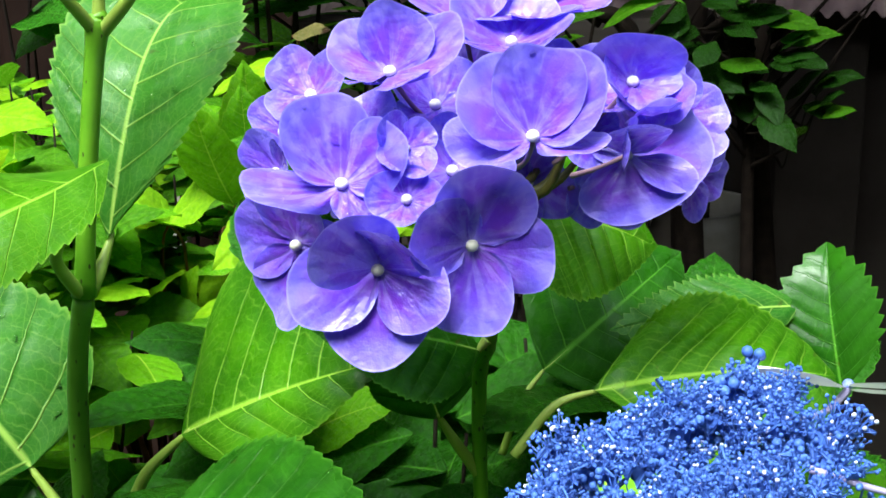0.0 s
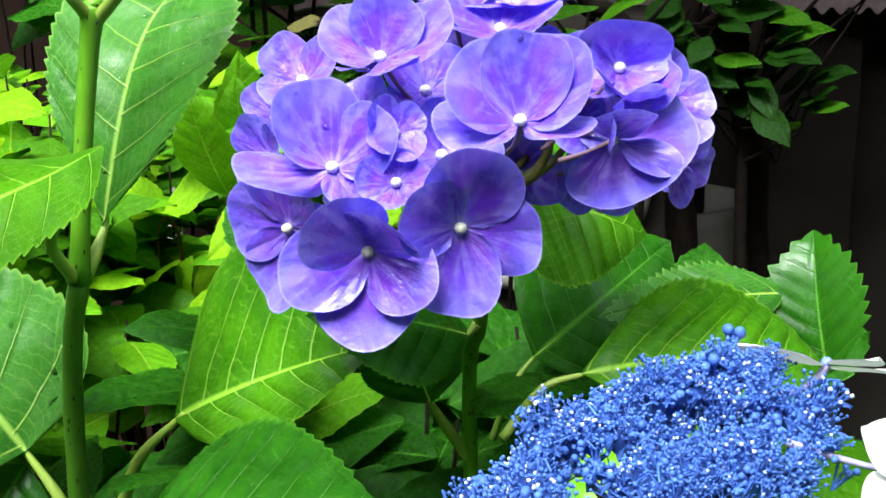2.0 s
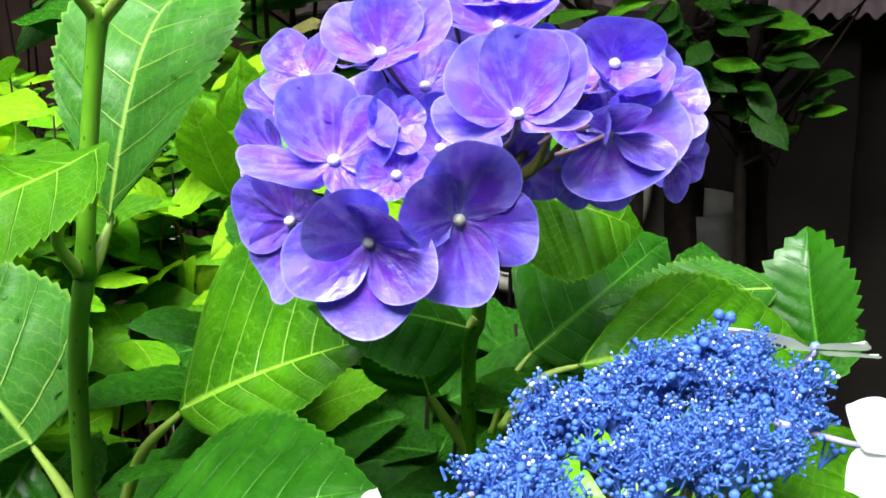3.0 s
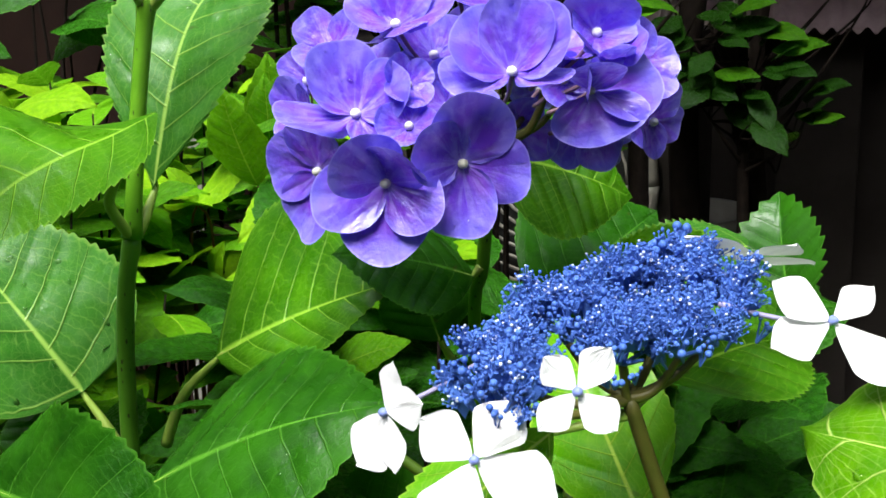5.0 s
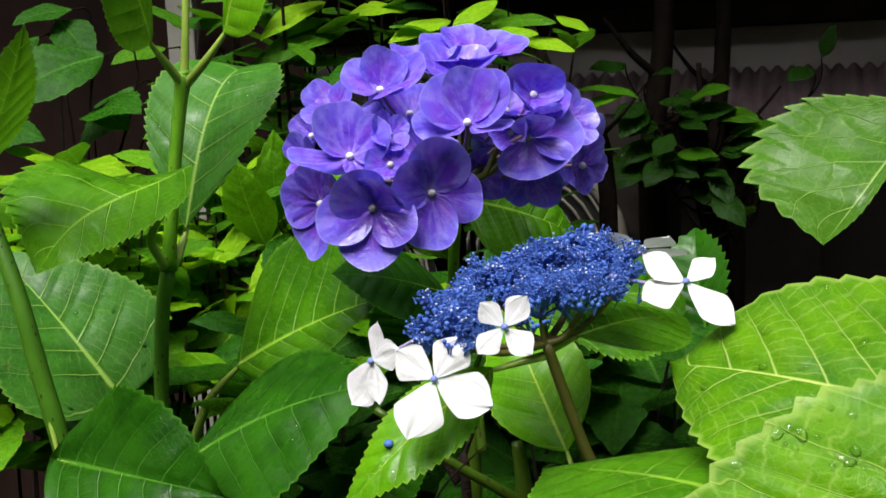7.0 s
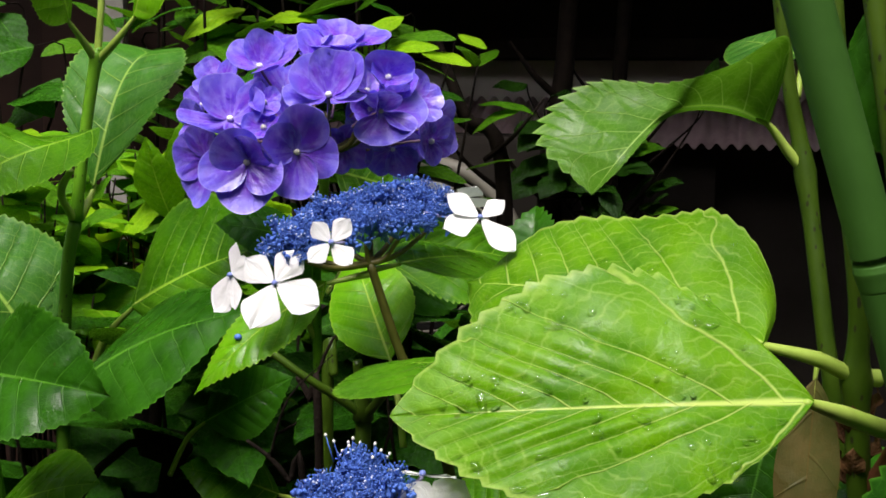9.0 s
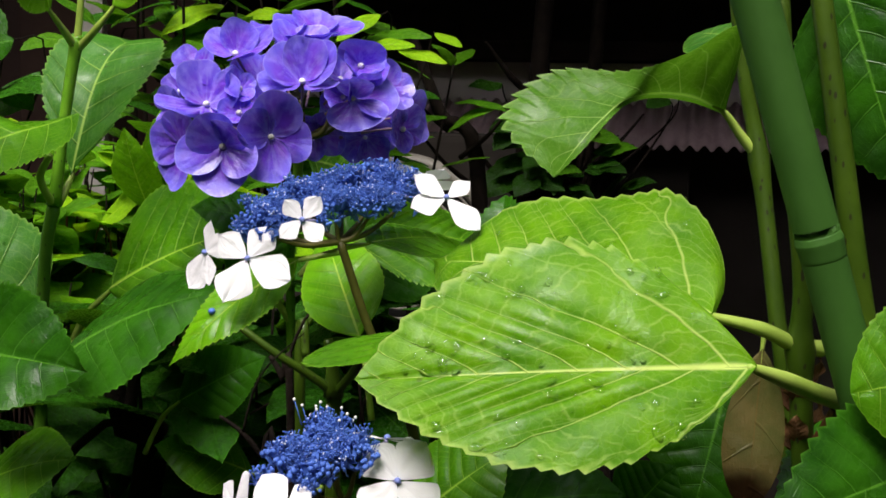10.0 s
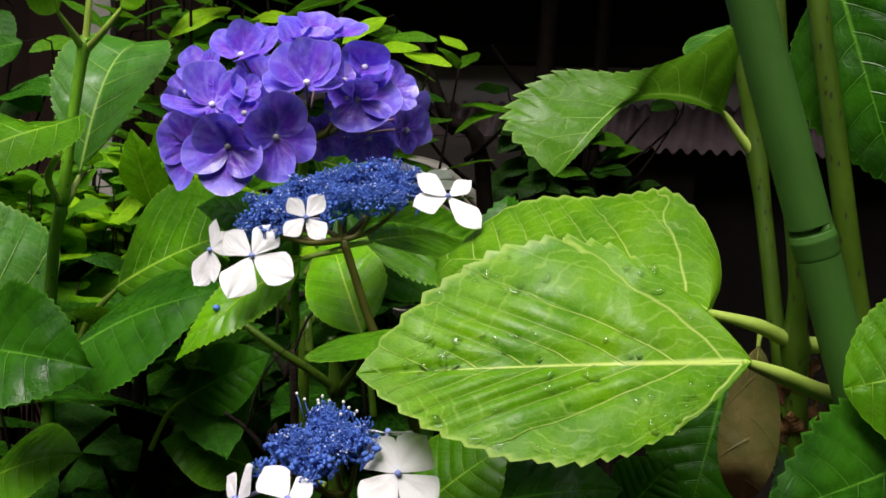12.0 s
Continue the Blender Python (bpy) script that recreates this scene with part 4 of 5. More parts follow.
violet((0.0667, 0.4020, 1.1456), (0.1, -0.4, 0.9), four(0.024, 30, 0))
violet((-0.0004, 0.4000, 1.1272), (0.05, -0.8, 0.55), four(0.028, 12, 10))
violet((-0.0066, 0.4200, 1.1475), (0.1, -0.7, 0.7), four(0.027, 20, 45))
violet((0.0036, 0.4550, 1.1761), (-0.1, -0.3, 0.95), four(0.032, 14, 20))
violet((0.0216, 0.4300, 1.1684), (0.0, -0.45, 0.9), four(0.034, 22, 30))
violet((-0.0329, 0.4100, 1.1372), (-0.2, -0.7, 0.6), four(0.027, 10, 15))
violet((0.0476, 0.4300, 1.1471), (0.2, -0.5, 0.8), four(0.032, 25, 45))
back = random.Random(5)
for k in range(12):
    a, b = back.uniform(0.12, 0.88) * math.pi, back.uniform(-0.15, 0.95)
    d = Vector((math.cos(a) * math.cos(b), math.sin(a) * math.cos(b), math.sin(b)))
    violet(core + Vector((d.x * 0.066, d.y * 0.062, 0.008 + d.z * 0.055)), d + Vector((0, 0, 0.25)), four(back.uniform(0.024, 0.030), back.uniform(5, 22), back.uniform(0, 90)))

# ---------------------------------------------------------------- lacecap heads
def fertile_mesh(kind, seed):
    """A tiny fertile flower: stalk, cup, small petals and long stamens; or a knot of closed buds."""
    rnd = random.Random(seed)
    bm = bmesh.new()

    def rod(a, b, r, mat=0):
        a, b = Vector(a), Vector(b)
        q = (b - a).to_track_quat("Z", "Y").to_matrix().to_4x4()
        made = bmesh.ops.create_cone(bm, cap_ends=False, segments=4, radius1=r, radius2=r * 0.8, depth=(b - a).length, matrix=Matrix.Translation((a + b) / 2) @ q)
        for f in {f for v in made["verts"] for f in v.link_faces}:
            f.material_index = mat

    def ball(c, r, mat=0, u=6, v=4):
        made = bmesh.ops.create_uvsphere(bm, u_segments=u, v_segments=v, radius=r, matrix=Matrix.Translation(c))
        for f in {f for w in made["verts"] for f in w.link_faces}:
            f.material_index = mat
            f.smooth = True

    if kind == "open":
      for ox, oy, oz in ((0.0, 0.0, 0.0), (0.0030, 0.0012, -0.0012), (-0.0020, 0.0026, -0.0018)):
        first = len(bm.verts)
        rod((0, 0, -0.006), (0, 0, 0), 0.0005)
        ball((0, 0, 0), 0.0011)
        turn = rnd.random() * 6
        for k in range(5):
            a = turn + k * 1.2566
            c, s = math.cos(a), math.sin(a)
            quad = [bm.verts.new(p) for p in ((0.0005 * c, 0.0005 * s, 0.0006), (0.0012 * c - 0.0006 * s, 0.0012 * s + 0.0006 * c, 0.0008), (0.0021 * c, 0.0021 * s, 0.0001 + 0.0006 * rnd.random()), (0.0012 * c + 0.0006 * s, 0.0012 * s - 0.0006 * c, 0.0008))]
            bm.faces.new(quad)
        for k in range(8):
            a = turn + k * 0.785 + rnd.uniform(-0.2, 0.2)
            lean, up = rnd.uniform(0.0010, 0.0034), rnd.uniform(0.0018, 0.0058)
            tip = (lean * math.cos(a), lean * math.sin(a), up)
            rod((0.0003 * math.cos(a), 0.0003 * math.sin(a), 0.0006), tip, 0.00016)
            ball(tip, 0.00042 + 0.00025 * rnd.random(), 1 if rnd.random() < 0.06 else 0, 5, 4)
        bm.verts.ensure_lookup_table()
        bmesh.ops.translate(bm, verts=bm.verts[first:], vec=(ox, oy, oz))
      for k in range(4):
        ball((rnd.uniform(-0.004, 0.004), rnd.uniform(-0.004, 0.004), rnd.uniform(-0.003, 0.0)), rnd.uniform(0.0007, 0.0013), 0, 6, 5)
    else:
        for k in range(4):
            c = (rnd.uniform(-0.0022, 0.0022), rnd.uniform(-0.0022, 0.0022), rnd.uniform(-0.001, 0.0016))
            rod((0, 0, -0.007), c, 0.0004)
            ball(c, rnd.uniform(0.0008, 0.0015), 0, 8, 6)
    me = bpy.data.meshes.new("fertile_flower")
    bm.to_mesh(me)
    bm.free()
    me.materials.append(BUD_BLUE)
    me.materials.append(ANTHER)
    return me


OPEN = [fertile_mesh("open", i) for i in range(8)]
BUDS = [fertile_mesh("bud", 20 + i) for i in range(4)]


def lacecap(fork, plates, seed, count, slope, dome, buds_share=0.25, scale=1.0, label=""):
    """A flat head: a stalk that forks into rays, each with a plate of tiny blue flowers. plates: (x, y, z, radius)."""
    rnd = random.Random(seed)
    head = thing("lacecap_hydrangea", fork, label, "hydrangea", "flowering hydrangeas")
    fork = Vector(fork)
    total = sum(r * r for _, _, _, r in plates)
    for x0, y0, z0, r in plates:
        mid = Vector((x0, y0, z0))
        hub = mid - Vector((0, 0, 0.013 * scale))
        part("ray", tube_mesh("ray", [fork, fork.lerp(hub, 0.5) + Vector((0, 0, -0.004)), hub], [0.0020 * scale, 0.0015 * scale, 0.0011 * scale], 7, 5), STALK_BROWN, head)
        for k in range(6):
            a = k * 1.0472 + rnd.random()
            part("twig", tube_mesh("twig", [hub, hub + Vector((0.5 * r * math.cos(a), 0.5 * r * math.sin(a), 0.003 * scale))], [0.0009 * scale, 0.0006 * scale], 5, 3), BUD_BLUE, head)
        n = max(1, int(count * r * r / total))
        for k in range(n):
            rr, a = r * math.sqrt((k + 0.5) / n), k * 2.39996 + rnd.uniform(-0.3, 0.3)
            dx, dy = rr * math.cos(a), rr * math.sin(a)
            lift = rnd.uniform(-0.0045, 0.0035) + (0.004 if rnd.random() < 0.14 else 0.0)
            p = mid + Vector((dx, dy, slope[0] * dx + slope[1] * dy - dome * rr * rr + lift * scale - 0.006 * scale * (rr / r) ** 3))
            out = Vector((dx / r * 0.8 + rnd.uniform(-0.3, 0.3), dy / r * 0.8 + rnd.uniform(-0.3, 0.3), 1.0))
            m = Matrix.Translation(p) @ out.to_track_quat("Z", "Y").to_matrix().to_4x4() @ pose(0, 0, 0, 0, 0, rnd.uniform(0, 360)) @ Matrix.Scale(rnd.uniform(0.75, 1.15) * scale, 4)
            low = rr / r > 0.75 and rnd.random() < 0.5
            part("fertile_flower", rnd.choice(BUDS if low or rnd.random() < buds_share * 0.4 else OPEN), None, head, m)
    return head


def white_floret(head, centre, face, up, size, petals, hub, seed, meshes=WHITES):
    sized = [(a, size * 0.90 * k, *rest) for a, k, *rest in petals]
    floret(head, centre, face, up, sized, hub, meshes, BEAD_BLUE, 0.0016, seed=seed, name="white_floret")


FORK = (0.0592, 0.2500, 1.0535)
cap = lacecap(FORK, [(0.0205, 0.246, 1.0735, 0.0165), (0.0215, 0.231, 1.0715, 0.0120), (0.0390, 0.266, 1.0835, 0.0160), (0.0585, 0.276, 1.0860, 0.0150), (0.0570, 0.248, 1.0785, 0.0145), (0.0745, 0.250, 1.0800, 0.0130), (0.0775, 0.282, 1.0915, 0.0165), (0.0900, 0.266, 1.0835, 0.0140)], 3, 250, (0.18, 0.25), 9.0, label="lacecap hydrangea, tiny blue flowers ringed by white florets")
part("stalk", tube_mesh("stalk", [(0.19, 0.29, 0.0), (0.18, 0.29, 0.55), (0.1011, 0.2720, 0.9424), (0.0857, 0.2620, 0.9804), (0.0740, 0.2560, 1.0079), FORK], [0.006, 0.005, 0.0031, 0.0028, 0.0026, 0.0024], 10), STALK_BROWN, cap)
white_floret(cap, (-0.0174, 0.2640, 1.0445), (-0.70, -0.70, 0.12), (0.1, 0, 1), 0.0215, [(8, 0.95, 4, 0.9), (62, 1.15, 4, 0.9), (150, 1.0, 0), (204, 1.3, -4)], (0.014, 0.262, 1.062), 1)
white_floret(cap, (0.0120, 0.2210, 1.0467), (0.0, -0.92, 0.38), (0, 0, 1), 0.0225, [(-56, 0.95, 8, 1.05), (36, 1.02, 10), (114, 1.26, 0, 0.9), (204, 1.28, -3, 0.88)], (0.022, 0.244, 1.058), 2)
white_floret(cap, (0.0409, 0.2180, 1.0682), (0.12, -0.94, 0.3), (0, 0, 1), 0.0165, [(-40, 0.9, 8), (42, 1.0, 8), (140, 1.0, 0), (226, 1.0, 0)], (0.046, 0.236, 1.066), 3)
white_floret(cap, (0.1175, 0.2440, 1.0794), (0.12, -0.80, 0.60), (0, 0, 1), 0.0215, [(-112, 1.10, 0, 0.95), (-58, 1.08, 8, 0.9), (54, 0.84, 8, 0.9), (143, 1.34, -4, 0.8)], (0.088, 0.262, 1.080), 4)
white_floret(cap, (0.1088, 0.3000, 1.0852), (0.12, 0.42, 0.90), (0, -1, 0), 0.026, [(70, 1.2, 0), (160, 0.8, 4), (250, 0.9, 0), (-20, 0.8, 0)], (0.085, 0.28, 1.085), 5)
leaf(cap, (0.0730, 0.2750, 1.0508), (0.1347, 0.3400, 1.0431), (0.0, -0.4, 0.9), 0.055, LEAF_MID, 0.4, [(0.0597, 0.2520, 1.0497)], 0.002)
cap_leaf = leaf(cap, (0.0359, 0.2500, 1.0437), (-0.0308, 0.2250, 0.9867), (-0.1, -0.55, 0.85), 0.038, LEAF_BRIGHT, 0.5, [(0.0596, 0.2520, 1.0479)], 0.002, point=1.45)
leaf(cap, (0.0692, 0.2850, 0.9930), (0.0432, 0.3600, 1.0470), (-0.25, -0.75, 0.6), 0.052, LEAF_BRIGHT, 0.4, None, nv=6.0, teeth=16, tooth=0.01)

for k, (row, col) in enumerate(((92, 4), (76, 5))):
    spot = WORLD[cap_leaf] @ cap_leaf.data.vertices[row * 13 + col].co
    fallen = part("flower_bud", ball_mesh("flower_bud", 0.0021, 0.85), BUD_BLUE, None, Matrix.Translation(spot + Vector((0, 0, 0.0014))))
    tagged(fallen, "fallen blue flower bud lying on a leaf", "flower bud", "fallen buds")

# the lower, younger lacecap
LOW_FORK = (0.0688, 0.1300, 0.9464)
low = lacecap(LOW_FORK, [(0.0470, 0.1080, 0.9770, 0.0140), (0.0630, 0.1220, 0.9850, 0.0130), (0.0750, 0.1080, 0.9800, 0.0110), (0.0570, 0.0980, 0.9750, 0.0110)], 8, 90, (0.05, 0.2), 12.0, 0.9, 0.9, label="smaller lacecap hydrangea with blue buds and white florets")
part("stalk", tube_mesh("stalk", [(0.14, 0.2, 0.0), (0.13, 0.18, 0.55), (0.0827, 0.1450, 0.8990), (0.0773, 0.1380, 0.9229), LOW_FORK], [0.005, 0.004, 0.003, 0.0026, 0.0022], 10), STALK_BROWN, low)
white_floret(low, (0.0937, 0.1050, 0.9647), (0.0, -0.93, 0.38), (0, 0, 1), 0.0225, [(-45, 0.95, 5), (40, 1.0, 5), (135, 1.1, 0), (222, 1.1, 0)], (0.0761, 0.1150, 0.9707), 6, BROAD_WHITES)
white_floret(low, (0.0884, 0.1350, 0.9744), (0.1, 0.3, 0.9), (0, -1, 0), 0.020, [(60, 1.0, 0), (150, 0.9, 0), (240, 1.0, 0), (-30, 1.0, 0)], (0.0759, 0.1200, 0.9719), 7)
white_floret(low, (0.0470, 0.0850, 0.9590), (-0.1, -0.7, 0.65), (0, 0, 1), 0.0175, [(-40, 1.1, 8), (50, 0.8, 10), (130, 1.0, 0), (225, 1.0, 0)], (0.0562, 0.1100, 0.9642), 8, BROAD_WHITES)
white_floret(low, (0.0225, 0.1050, 0.9520), (-0.88, -0.40, 0.25), (0.2, 0, 1), 0.021, [(25, 1.1, 0), (100, 0.9, 0), (190, 1.0, 0), (280, 0.9, 0)], (0.0509, 0.1120, 0.9661), 9)

# long stamens with white tips stand up at the back of its head
stand = random.Random(41)
for k in range(12):
    foot_at = Vector((0.066 + stand.uniform(-0.018, 0.012), 0.122 + stand.uniform(-0.006, 0.008), 0.9830))
    tip_at = foot_at + Vector((stand.uniform(-0.004, 0.004), stand.uniform(-0.003, 0.003), stand.uniform(0.003, 0.013)))
    stamen = part("stamen", tube_mesh("stamen", [foot_at, tip_at], [0.00028, 0.00022], 5, 2), BUD_BLUE, low)
    part("anther", ball_mesh("anther", 0.0007, 1.2), BEAD_WHITE, stamen, Matrix.Translation(tip_at), "white tip")

# ---------------------------------------------------------------- the shoots beside the stake, with the two great leaves
right = thing("hydrangea_shoot", (0.3081, 0.1500, 0.7549), "spotted hydrangea stem with two very large fresh green leaves", "plant", "hydrangea shoots")
part("stem", tube_mesh("stem", [(0.3081, 0.1500, 0.7549), (0.2879, 0.1400, 0.9428), (0.2796, 0.1350, 1.0192), (0.2787, 0.1350, 1.0541), (0.2693, 0.1400, 1.1273), (0.2645, 0.1500, 1.2003)], [0.006, 0.0054, 0.0052, 0.0046, 0.004, 0.0035], 12, knots=((2, 0.4),)), STEM_OLIVE, right)
great = leaf(right, (0.2439, 0.0860, 1.0228), (0.0745, 0.1030, 1.0103), (-0.02, -0.80, 0.60), 0.104, LEAF_GREAT, 0.12, [(0.3042, 0.1300, 0.9947), (0.2820, 0.1180, 1.0035), (0.2612, 0.1000, 1.0134)], 0.0040, fold=0.03, lop=-0.16, wide_at=0.92, point=1.0, sweep=4.7, quilt=0.0017, nv=8.0, tooth=0.022, teeth=18, label="very large fresh green leaf beaded with rain drops")
great_two = leaf(right, (0.2345, 0.1250, 1.0385), (0.1110, 0.2500, 1.0440), (0.0, -0.75, 0.65), 0.122, LEAF_GREAT, 0.45, [(0.2916, 0.1400, 1.0192), (0.2762, 0.1350, 1.0224), (0.2595, 0.1300, 1.0301)], 0.0036, fold=-0.04, wide_at=0.55, point=0.85, wave=0.04, lop=-0.06, tooth=0.020, teeth=18, sweep=3.8, quilt=0.0017, nv=8.0, label="very large fresh green leaf with a turned margin")

leaf(right, (0.1298, 0.1700, 1.0136), (0.0559, 0.2550, 0.9957), (0.0, -0.05, 1.0), 0.125, LEAF_MID, 0.3, None, wide_at=1.0, point=1.4)

for k in range(7):
    turn = k * 2.1
    low = Vector((0.285, 0.141, 0.962)).lerp(Vector((0.281, 0.139, 1.001)), k / 6.0)
    out = Vector((math.cos(turn), math.sin(turn), 0.0))
    scale = blade_mesh("dry_scale", 0.016, 0.011, 0.9, teeth=0, quilt=0.0008, wave=0.12, seed=500 + k)
    part("dry_scale", scale, LEAF_DRY, right, frame_of(Vector((0, 0, 1)) + out * 0.35, out, low + out * 0.0050), "dry brown bud scale")
part("dead_stub", tube_mesh("dead_stub", [(0.286, 0.139, 0.965), (0.291, 0.132, 0.98), (0.295, 0.128, 0.993)], [0.0036, 0.0030, 0.0024], 9, 5), TWIG_RED, right, None, "reddish brown dead side shoot")

stemmed = thing("hydrangea_shoot", (0.3409, 0.2500, 0.6858), "spotted hydrangea stem with an arching pale green leaf", "plant", "hydrangea shoots")
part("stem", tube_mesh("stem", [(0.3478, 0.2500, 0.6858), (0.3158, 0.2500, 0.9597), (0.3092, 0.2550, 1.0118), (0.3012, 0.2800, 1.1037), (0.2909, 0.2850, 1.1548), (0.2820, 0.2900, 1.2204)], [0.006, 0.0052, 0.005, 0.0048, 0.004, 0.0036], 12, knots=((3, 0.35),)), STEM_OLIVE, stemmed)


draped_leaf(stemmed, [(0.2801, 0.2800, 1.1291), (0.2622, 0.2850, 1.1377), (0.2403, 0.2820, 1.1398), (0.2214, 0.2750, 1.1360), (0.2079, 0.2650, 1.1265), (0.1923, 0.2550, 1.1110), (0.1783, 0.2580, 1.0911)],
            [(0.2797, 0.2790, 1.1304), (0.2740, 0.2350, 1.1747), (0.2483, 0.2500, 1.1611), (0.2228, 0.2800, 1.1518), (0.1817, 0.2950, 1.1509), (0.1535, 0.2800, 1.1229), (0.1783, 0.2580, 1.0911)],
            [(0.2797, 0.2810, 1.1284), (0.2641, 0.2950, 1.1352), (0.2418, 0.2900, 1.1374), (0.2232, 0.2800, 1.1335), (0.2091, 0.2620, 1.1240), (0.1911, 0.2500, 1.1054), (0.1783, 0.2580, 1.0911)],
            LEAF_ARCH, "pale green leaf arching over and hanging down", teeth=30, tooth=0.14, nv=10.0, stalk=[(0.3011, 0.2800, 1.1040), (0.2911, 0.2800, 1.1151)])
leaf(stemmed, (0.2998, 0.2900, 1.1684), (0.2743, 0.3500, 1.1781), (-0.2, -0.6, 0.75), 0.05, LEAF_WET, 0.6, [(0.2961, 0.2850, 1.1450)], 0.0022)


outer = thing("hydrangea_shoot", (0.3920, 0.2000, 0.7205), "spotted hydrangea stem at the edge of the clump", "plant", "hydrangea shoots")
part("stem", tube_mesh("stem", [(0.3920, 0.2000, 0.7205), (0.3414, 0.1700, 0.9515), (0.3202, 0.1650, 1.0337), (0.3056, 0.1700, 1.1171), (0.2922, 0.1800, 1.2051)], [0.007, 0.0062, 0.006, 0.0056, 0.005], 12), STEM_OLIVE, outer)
leaf(outer, (0.3074, 0.1900, 1.2014), (0.3406, 0.1700, 1.0913), (-0.5, -0.8, 0.25), 0.07, LEAF_DARK, 0.4, None)
leaf(outer, (0.3420, 0.0680, 1.0300), (0.2795, 0.0740, 1.0140), (-0.15, -0.95, 0.25), 0.066, LEAF_MID, 0.3, [(0.3500, 0.1650, 0.9900), (0.3480, 0.1200, 1.0200)], 0.0026, point=0.75, wide_at=0.8, teeth=18)
# The darkest leaf green stands in for shade on the next two leaves.
leaf(outer, (0.3400, 0.0950, 0.9850), (0.2420, 0.0560, 0.9640), (-0.1, -0.95, 0.22), 0.066, LEAF_DARK, 0.35, [(0.3620, 0.1850, 0.9000), (0.3540, 0.1300, 0.9700)], 0.0026, teeth=18, tooth=0.03)
leaf(outer, (0.3758, 0.1700, 0.9608), (0.2695, 0.1300, 0.9439), (-0.1, -0.45, 0.9), 0.085, LEAF_DARK, 0.5, None)
leaf(outer, (0.267, 0.15, 1.017), (0.258, 0.135, 0.943), (-0.1, -0.95, 0.3), 0.029, LEAF_OLD, 0.2, None, teeth=0, point=0.6, wide_at=0.8, quilt=0.0003, label="withering brownish hanging leaf")


def stake():
    """A garden stake: a tube coated in green plastic, moulded like bamboo with rings."""
    a, b = Vector((0.2355, 0.0980, 1.1830)), Vector((0.2725, 0.1010, 1.0745))
    d = (b - a).normalized()
    top, foot = a - d * 0.5, a + d * ((a.z) / -d.z + 0.05)
    ob = thing("garden_stake", (foot.x, foot.y, 0), "green plastic-coated garden stake shaped like bamboo", "stake")
    span = (foot - top).length
    ring = (b - top).length
    marks = [ring + 0.30 * k for k in range(-1, 5)]
    r = 0.0097
    edge = [0.0] + [m for m in marks if 0 < m < span] + [span]
    for k, (lo, hi) in enumerate(zip(edge, edge[1:])):
        cuts = [(lo, 1.0), (lo + 0.006, 1.0), (lo + 0.02, 1.0), ((lo + hi) / 2, 1.0), (hi - 0.02, 1.0), (hi - 0.006, 1.0), (hi, 1.0)]
        part("section", tube_mesh("section", [top + d * x for x, _ in cuts], [r * f for _, f in cuts], 28, 3), STAKE, ob)
        if hi < span:
            collar = [(-0.0032, 0.995), (-0.0012, 1.04), (-0.0002, 1.07), (0.0008, 1.07), (0.0040, 1.03), (0.0100, 0.99)]
            part("joint_ring", tube_mesh("joint_ring", [top + d * (hi + x) for x, _ in collar], [r * f for _, f in collar], 28, 2), STAKE, ob)


stake()


# ---------------------------------------------------------------- low shoots and dead twigs under the flowers
lower = thing("hydrangea_shoot", (0.05, 0.36, 0.0), "low dark hydrangea stems with broad shaded leaves", "plant", "hydrangea shoots")
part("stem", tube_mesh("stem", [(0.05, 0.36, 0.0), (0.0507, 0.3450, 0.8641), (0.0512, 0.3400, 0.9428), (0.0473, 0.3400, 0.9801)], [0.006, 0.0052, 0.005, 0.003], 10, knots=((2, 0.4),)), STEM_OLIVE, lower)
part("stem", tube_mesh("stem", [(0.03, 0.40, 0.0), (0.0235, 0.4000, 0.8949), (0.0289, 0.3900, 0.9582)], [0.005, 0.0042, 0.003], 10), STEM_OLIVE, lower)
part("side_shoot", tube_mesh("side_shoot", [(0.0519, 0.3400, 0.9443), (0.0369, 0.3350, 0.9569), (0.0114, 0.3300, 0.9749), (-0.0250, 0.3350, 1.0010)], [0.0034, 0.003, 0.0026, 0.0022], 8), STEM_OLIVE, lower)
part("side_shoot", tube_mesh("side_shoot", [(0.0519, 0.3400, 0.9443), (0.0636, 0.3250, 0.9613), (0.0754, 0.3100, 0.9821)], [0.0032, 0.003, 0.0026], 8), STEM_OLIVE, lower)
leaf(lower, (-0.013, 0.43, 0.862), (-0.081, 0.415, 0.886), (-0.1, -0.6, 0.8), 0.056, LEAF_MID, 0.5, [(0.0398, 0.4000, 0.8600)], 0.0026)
# Low leaves in the darkest green carry the canopy's shade as colour.
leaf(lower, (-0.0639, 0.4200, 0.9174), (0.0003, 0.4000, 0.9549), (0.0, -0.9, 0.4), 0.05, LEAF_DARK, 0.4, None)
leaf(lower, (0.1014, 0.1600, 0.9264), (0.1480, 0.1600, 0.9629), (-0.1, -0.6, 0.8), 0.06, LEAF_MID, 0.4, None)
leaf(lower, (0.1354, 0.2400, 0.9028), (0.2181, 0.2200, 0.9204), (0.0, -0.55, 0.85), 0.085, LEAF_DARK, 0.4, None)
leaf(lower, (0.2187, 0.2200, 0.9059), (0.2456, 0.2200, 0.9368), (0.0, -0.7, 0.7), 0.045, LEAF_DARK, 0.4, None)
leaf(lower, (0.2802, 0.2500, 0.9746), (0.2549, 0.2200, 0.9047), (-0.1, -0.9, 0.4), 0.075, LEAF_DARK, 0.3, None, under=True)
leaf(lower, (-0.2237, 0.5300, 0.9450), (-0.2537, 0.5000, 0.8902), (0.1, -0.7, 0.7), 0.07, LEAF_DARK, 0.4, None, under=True)


